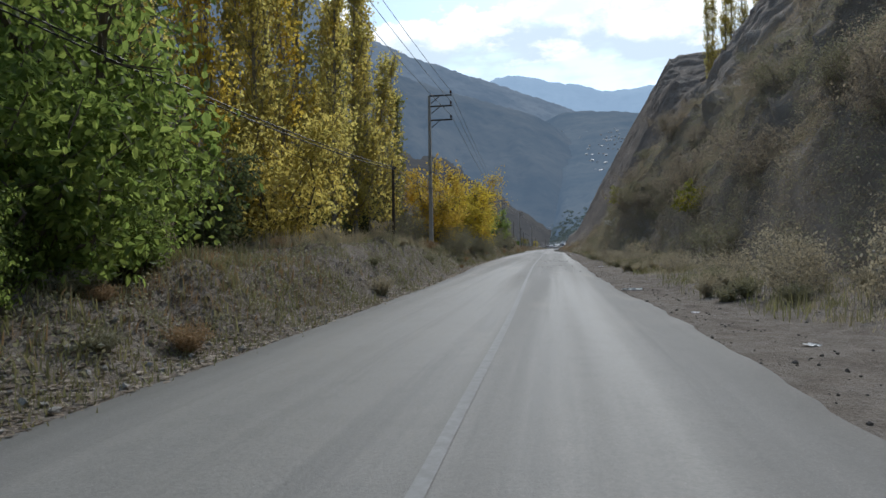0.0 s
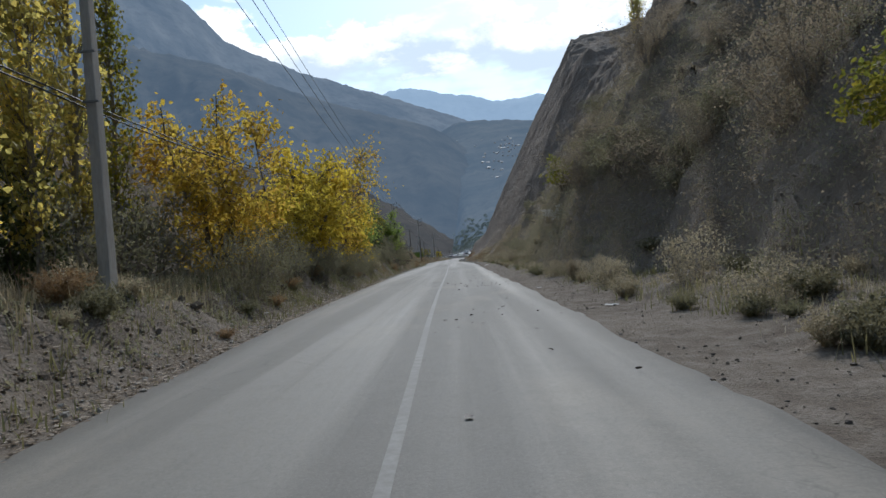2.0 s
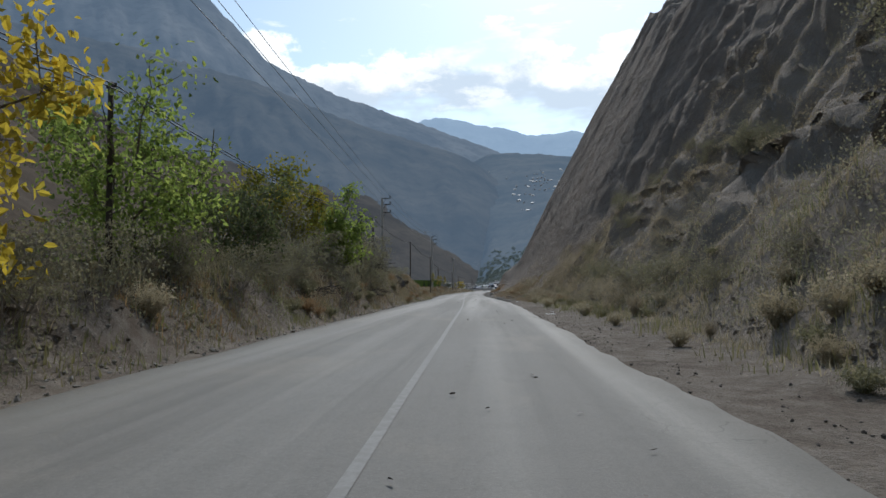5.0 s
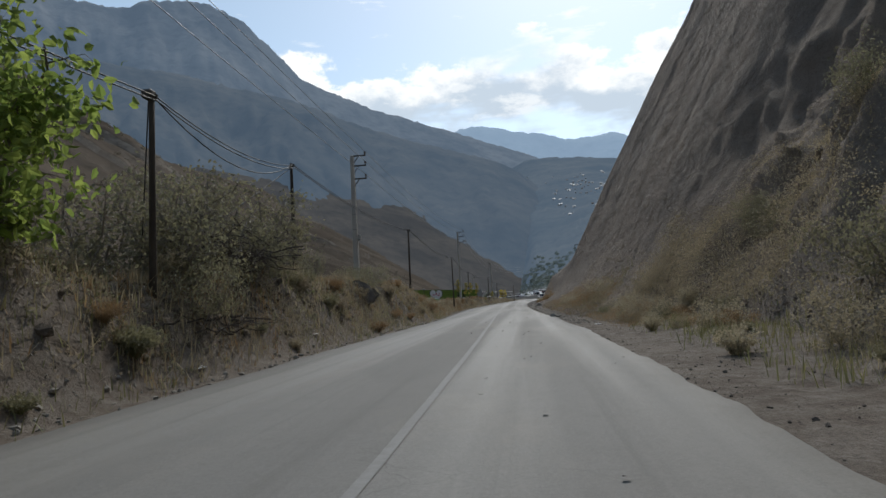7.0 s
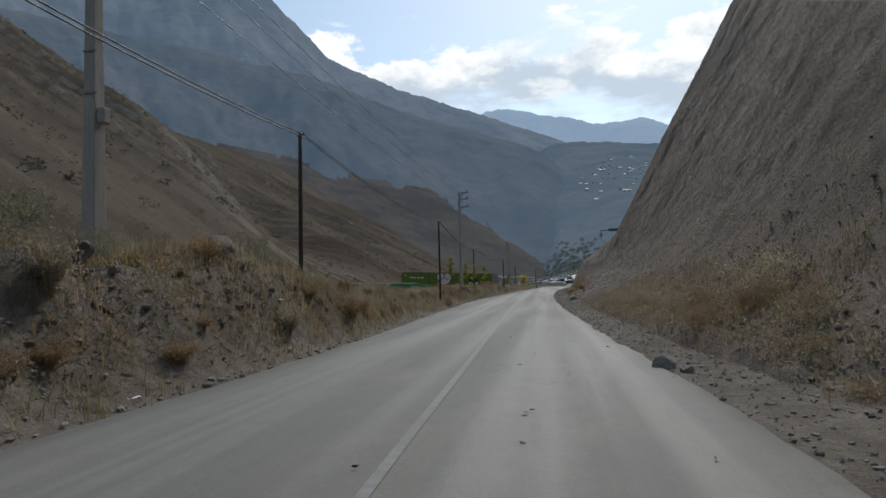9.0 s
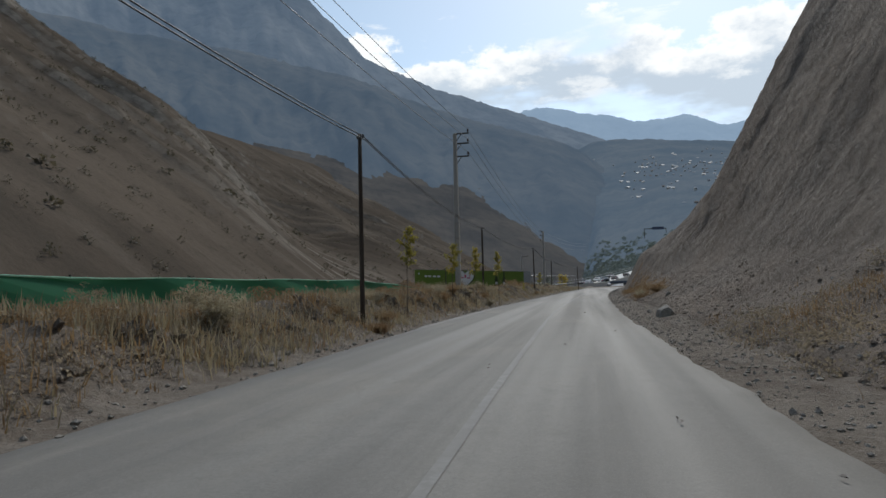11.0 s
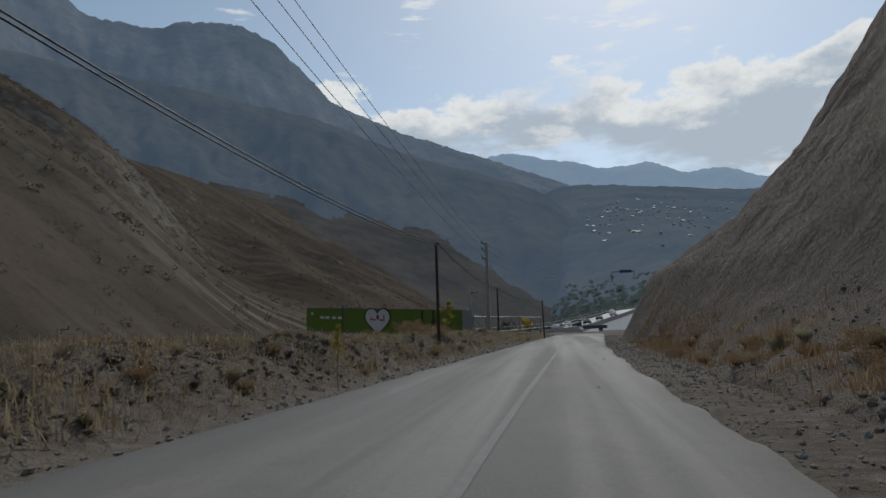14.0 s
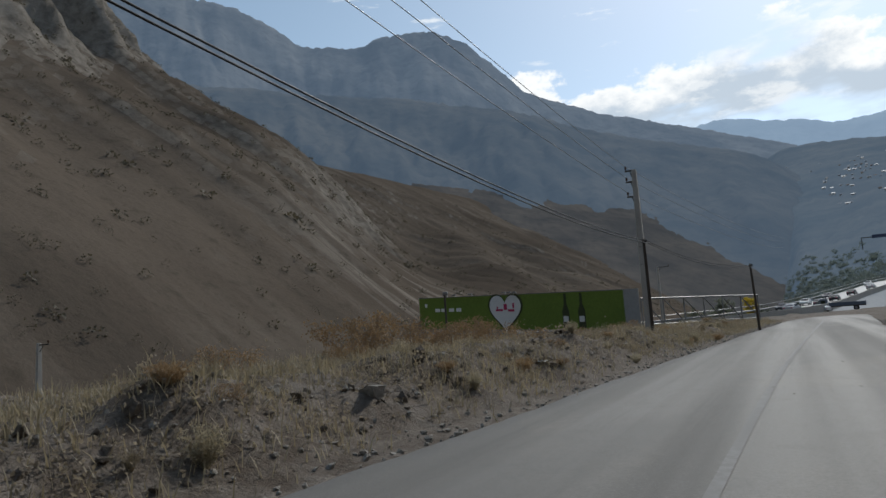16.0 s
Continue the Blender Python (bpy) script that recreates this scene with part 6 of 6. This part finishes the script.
def car(paint, seed=0, van=False):
    """A small saloon or van, nose to +y, base at the ground."""
    ob = new("car")
    L, W, Hh = (4.3, 1.7, 1.42) if not van else (5.6, 2.0, 2.4)
    if van:
        prof = [(-2.8, 0.3), (2.7, 0.3), (2.8, 0.9), (2.45, 1.15), (1.75, 2.2), (1.5, 2.4), (-2.75, 2.4), (-2.8, 0.9)]
    else:
        prof = [(-2.1, 0.3), (2.1, 0.3), (2.15, 0.6), (1.95, 0.78), (0.95, 0.92), (0.25, 1.36), (-0.2, 1.42), (-1.05, 1.36), (-1.7, 0.95), (-2.12, 0.88)]
    v, f = [], []
    for sx, ins in ((-1, 0.0), (1, 0.0)):
        for y, z in prof:
            v.append((sx * (W / 2 - (0.16 if z > 1.0 else 0.0)), y, z))
    n = len(prof)
    f = [tuple(range(n)), tuple(range(2 * n - 1, n - 1, -1))] + [(i, i + n, (i + 1) % n + n, (i + 1) % n) for i in range(n)]
    body = Geo().add(v, f).ob("body", paint, ob)
    bv = body.modifiers.new("edge", "BEVEL")
    bv.width, bv.segments = 0.05, 2
    glass = [(0.3, 1.3, 0.9, 0.98), (-1.0, 1.3, -1.6, 1.0)] if not van else [(1.72, 2.15, 2.4, 1.25)]
    for y0, z0, y1, z1 in glass:
        w = W / 2 - 0.2
        nrm = Vector((0, z0 - z1, y1 - y0)).normalized()
        if nrm.z < 0:
            nrm = -nrm
        c = [Vector((-w, y0, z0)), Vector((w, y0, z0)), Vector((w, y1, z1)), Vector((-w, y1, z1))]
        Geo().add([p + nrm * 0.03 for p in c] + [p - nrm * 0.02 for p in c], [(0, 1, 2, 3), (7, 6, 5, 4), (0, 4, 5, 1), (1, 5, 6, 2), (2, 6, 7, 3), (3, 7, 4, 0)]).ob("window", GLASSY, body)
    for sx in (-1, 1):
        Geo().box((sx * (W / 2 - 0.1), -0.35 if not van else 1.3, 1.12 if not van else 1.7), (0.06, 1.5 if not van else 0.9, 0.3 if not van else 0.6)).ob("side_window", GLASSY, body)
        for y in (1.3, -1.3) if not van else (1.9, -1.8):
            wh = Geo().tube([(sx * (W / 2 - 0.2), y, 0.31), (sx * (W / 2 + 0.01), y, 0.31)], 0.31, 14).ob("wheel", CABLE, ob)
            Geo().tube([(sx * (W / 2 - 0.1), y, 0.31), (sx * (W / 2 + 0.02), y, 0.31)], 0.19, 10).ob("rim", STEEL, wh)
        Geo().box((sx * (W / 2 - 0.3), prof[2][0] - 0.04, 0.62), (0.34, 0.08, 0.14), bevel=0.02).ob("headlight", WHITE, body)
        Geo().box((sx * (W / 2 - 0.25), prof[0][0] + 0.0, 0.72), (0.3, 0.06, 0.14), bevel=0.02).ob("tail_light", MAGENTA, body)
    return ob


GLASSY = simple("dark car glass", (0.02, 0.022, 0.025), (0.03, 0.032, 0.035), 3, 0.08, 0, 0.0, spec=0.6)
paints = [("white", (0.7, 0.7, 0.69)), ("silver grey", (0.4, 0.41, 0.42)), ("black", (0.03, 0.03, 0.035)), ("white", (0.72, 0.72, 0.7)), ("dark grey", (0.1, 0.1, 0.11)), ("white", (0.7, 0.7, 0.69)), ("dark blue", (0.04, 0.06, 0.12))]
made = {}
for k, (at, side, col) in enumerate([(37, 1.9, 1), (40, -1.9, 2), (44, 1.9, 4), (47, -1.9, 3), (51, 1.9, 2), (57, -1.9, 4), (60, 1.9, 2), (68, 1.9, 1), (74, -1.9, 0)]):
    nm, rgb = paints[col]
    d = hp[at + 1] - hp[at]
    m = Matrix.Translation(across(at, side, 0.03)) @ Matrix.Rotation(math.atan2(-d.x, d.y) + (math.pi if side < 0 else 0), 4, "Z")
    if col in made:
        copy_thing(made[col], m)
    else:
        made[col] = tagged(car(simple(nm + " car paint", rgb, tuple(0.94 * c for c in rgb), 2, 0.3, 0.1, 0.0, spec=0.5)), nm + " car standing on the highway", "car", "cars on the highway")
        made[col].matrix_world = m


def lorry():
    """A flatbed lorry: cab in front, dropside body behind, nose to +y."""
    ob = new("lorry")
    sheet = simple("blue grey lorry paint", (0.10, 0.125, 0.165), (0.12, 0.145, 0.185), 2, 0.4, 0.0, 0.0)
    cab = Geo()
    prof = [(2.1, 0.5), (3.5, 0.5), (3.55, 1.3), (3.3, 2.15), (3.0, 2.3), (2.1, 2.3)]
    n = len(prof)
    cab.add([(sx * 1.0, y, z) for sx in (-1, 1) for y, z in prof], [tuple(range(n)), tuple(range(2 * n - 1, n - 1, -1))] + [(i, i + n, (i + 1) % n + n, (i + 1) % n) for i in range(n)])
    cb = cab.ob("cab", sheet, ob)
    bv = cb.modifiers.new("edge", "BEVEL")
    bv.width, bv.segments = 0.06, 2
    Geo().box((0, 3.46, 1.72), (1.7, 0.08, 0.7), Matrix.Rotation(0.28, 3, "X")).ob("windscreen", GLASSY, cb)
    for sx in (-1, 1):
        Geo().box((sx * 1.0, 2.75, 1.7), (0.05, 0.75, 0.55)).ob("side_window", GLASSY, cb)
    Geo().box((0, -0.9, 0.82), (2.1, 5.6, 0.16), bevel=0.02).ob("bed", RUST, ob)
    for sx in (-1, 1):
        Geo().box((sx * 1.04, -0.9, 1.2), (0.06, 5.6, 0.6), bevel=0.01).ob("side_board", sheet, ob)
    for y in (-3.68, 1.88):
        Geo().box((0, y, 1.25), (2.1, 0.06, 0.7), bevel=0.01).ob("end_board", sheet, ob)
    for sx in (-1, 1):
        for y in (2.6, -2.2):
            wh = Geo().tube([(sx * 0.72, y, 0.44), (sx * 1.0, y, 0.44)], 0.44, 16).ob("wheel", CABLE, ob)
            Geo().tube([(sx * 0.9, y, 0.44), (sx * 1.02, y, 0.44)], 0.24, 10).ob("rim", STEEL, wh)
    return tagged(ob, "blue grey flatbed lorry standing at the junction", "lorry")


lorry().matrix_world = Matrix.Translation((7.4, 318.0, float(ground_z(7.4, 318.0)))) @ Matrix.Rotation(1.45, 4, "Z")
copy_thing(made[3], Matrix.Translation((3.4, 315.0, float(ground_z(3.4, 315.0)))) @ Matrix.Rotation(1.0, 4, "Z"))

gantry = new("sign_gantry")
gp = Vector(ridge_point(np.array(5.6), np.array(0.155), **VALE))
for dx in (-12, 12):
    Geo().tube([gp + Vector((dx, 0, -4)), gp + Vector((dx, 0, 7.5))], 0.35, 8).ob("column", RUST, gantry)
Geo().box(gp + Vector((0, 0, 7.2)), (25, 0.8, 0.8)).ob("beam", RUST, gantry)
Geo().box(gp + Vector((3, -0.6, 7.6)), (13, 0.3, 3.2)).ob("sign_panel", simple("dark blue sign sheet", (0.05, 0.06, 0.10), (0.06, 0.07, 0.12), 2, 0.5), gantry)
tagged(gantry, "dark road sign gantry far up the valley", "gantry")

# ---- village, far trees and shrubs ----
vil = random.Random(11)


def house(w, d, h, roof_mat, wall_mat):
    ob = new("house")
    Geo().box((0, 0, h / 2 - 2), (w, d, h + 4)).ob("wall", wall_mat, ob)
    Geo().add([(-w / 2 - .4, -d / 2 - .4, h), (w / 2 + .4, -d / 2 - .4, h), (w / 2 + .4, d / 2 + .4, h), (-w / 2 - .4, d / 2 + .4, h), (-w / 2 - .4, 0, h + 1.8), (w / 2 + .4, 0, h + 1.8)],
              [(0, 1, 5, 4), (2, 3, 4, 5), (1, 2, 5), (3, 0, 4), (3, 2, 1, 0)]).ob("roof", roof_mat, ob)
    for u in (-0.3, 0.0, 0.3):
        Geo().box((u * w, -d / 2, h * 0.55), (1.1, 0.2, 1.3)).ob("window", GLASSY, ob)
    return ob


R_TIN = simple("bright tin roof", (0.32, 0.33, 0.35), (0.42, 0.43, 0.44), 0.5, 0.5, 0.6, 0.05)
R_TILE = simple("brown roof sheet", (0.2, 0.14, 0.11), (0.26, 0.19, 0.15), 0.5, 0.6, 0.0, 0.05)
W_RENDER = simple("pale rendered wall", (0.42, 0.40, 0.37), (0.5, 0.48, 0.45), 0.5, 0.9, 0, 0.05)
types = [tagged(house(4.2, 3, 1.3, R_TIN, W_RENDER), "village house with a bright tin roof", "house", "village houses"),
         tagged(house(6.4, 4, 1.5, R_TIN, W_RENDER), "large village house with a bright tin roof", "house", "village houses"),
         tagged(house(4.4, 3, 1.3, R_TILE, W_RENDER), "village house with a brown roof", "house", "village houses")]
placed = 0
for k in range(170):
    az = vil.gauss(8.5, 3.6) if k > 8 else vil.uniform(3, 6)
    s = min(0.85, max(0.3, vil.gauss(0.60, 0.11)))
    p = ridge_point(np.array(az), np.array(s), **VALE)
    m = Matrix.Translation(p) @ Matrix.Rotation(vil.uniform(-0.5, 0.5), 4, "Z")
    t = vil.choice([0, 1, 0, 2])
    if placed <= t and types[t].location.length < 1:
        types[t].matrix_world = m
        placed += 1
    else:
        copy_thing(types[t], m)
for t in types:
    if t.location.length < 1:
        t.matrix_world = Matrix.Translation(ridge_point(np.array(7.0), np.array(0.45), **VALE))


def blobs(centres, sizes, seed, per=40, card=0.62):
    """Clumped far foliage: many small leaf cards per tree, with gaps."""
    g = np.random.default_rng(seed)
    n = len(centres)
    d = g.normal(size=(n, per, 3))
    d /= np.linalg.norm(d, axis=2, keepdims=True) + 1e-9
    p = centres[:, None] + d * g.uniform(0.05, 1, (n, per, 1)) * sizes[:, None]
    v, f = leaves_mesh(p.reshape(-1, 3), 1.0, seed, 0.1, False, 1.6)
    v = v.reshape(-1, 4, 3)
    c = v.mean(1, keepdims=True)
    k = np.repeat(sizes.mean(1), per)[:, None, None] * card
    return (c + (v - c) * k).reshape(-1, 3), f


gb_ = np.random.default_rng(17)
py, pv = 200 + 1100 * gb_.beta(1.1, 2.2, 7000), gb_.beta(1.1, 1.3, 7000) * 0.97
ok = gb_.random(7000) < 0.55
p = slope_point(py[ok], pv[ok])
sz = np.stack([gb_.lognormal(-0.42, 0.42, len(p))] * 3, -1) * np.array([1, 1.2, 0.6])
tagged(mesh_ob("shrubs", *blobs(p + np.array([0.35, 0, 0.3]), sz * 0.85, 18, 30, 0.62), leaf_mat("dark slope shrubs", (0.095, 0.082, 0.058), (0.15, 0.13, 0.092), (0.115, 0.10, 0.07), 0.4)), "dark shrubs dotted over the scree slope", "shrubs", kind="stuff")
az, s = np.clip(gb_.normal(4.0, 3.5, 800), -4, 14), 0.015 + gb_.beta(0.8, 2.4, 800) * 0.17
p = ridge_point(az, s, **VALE)
hh = gb_.uniform(1.2, 2.8, len(p))
p[:, 2] += hh * 0.35
# haze put into the leaf colours, paler and greyer than plain green
L_HAZE = leaf_mat("dark trees with painted haze", (0.13, 0.155, 0.125), (0.21, 0.23, 0.17), (0.16, 0.18, 0.14), 0.5)
tagged(mesh_ob("woods", *blobs(p, np.stack([hh * 1.5, hh * 1.5, hh], -1), 19, 90, 0.34), leaf_mat("far woods with painted haze", (0.14, 0.175, 0.17), (0.20, 0.23, 0.21), (0.16, 0.195, 0.185), 0.5)), "far trees along the valley floor, paled by painted haze", "trees", kind="stuff")

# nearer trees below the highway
near = tagged(broadleaf(701, 6.0, 2.8, 6, 3800, 0.3, L_HAZE, thick=0.12, twigs=16, six=False), "dark green tree beyond the highway, greyed by painted haze", "tree", "trees beyond the highway")
yel = tagged(broadleaf(702, 6.0, 2.0, 5, 2600, 0.3, L_YELLOW, thick=0.1, twigs=14, six=False), "yellow autumn tree beyond the highway", "tree", "trees beyond the highway")
near.matrix_world = Matrix.Translation((-14.0, 338.0, float(ground_z(-14.0, 338.0)) - 0.2))
yel.matrix_world = Matrix.Translation((-9.0, 352.0, float(ground_z(-9.0, 352.0)) - 0.2))
ng = random.Random(71)
for k in range(46):
    y = ng.uniform(340, 600)
    edge = float(np.interp(y, [p.y for p in hp[30:]], [p.x for p in hp[30:]]))
    x = edge - 11 - ng.uniform(0, 60)
    c = copy_thing(yel if k % 15 == 7 else near, Matrix.Translation((x, y, float(ground_z(x, y)) - 0.3)) @ Matrix.Rotation(ng.uniform(0, 6), 4, "Z"))
    c.scale = (ng.uniform(0.4, 0.8), ng.uniform(0.4, 0.8), ng.uniform(0.4, 0.95))
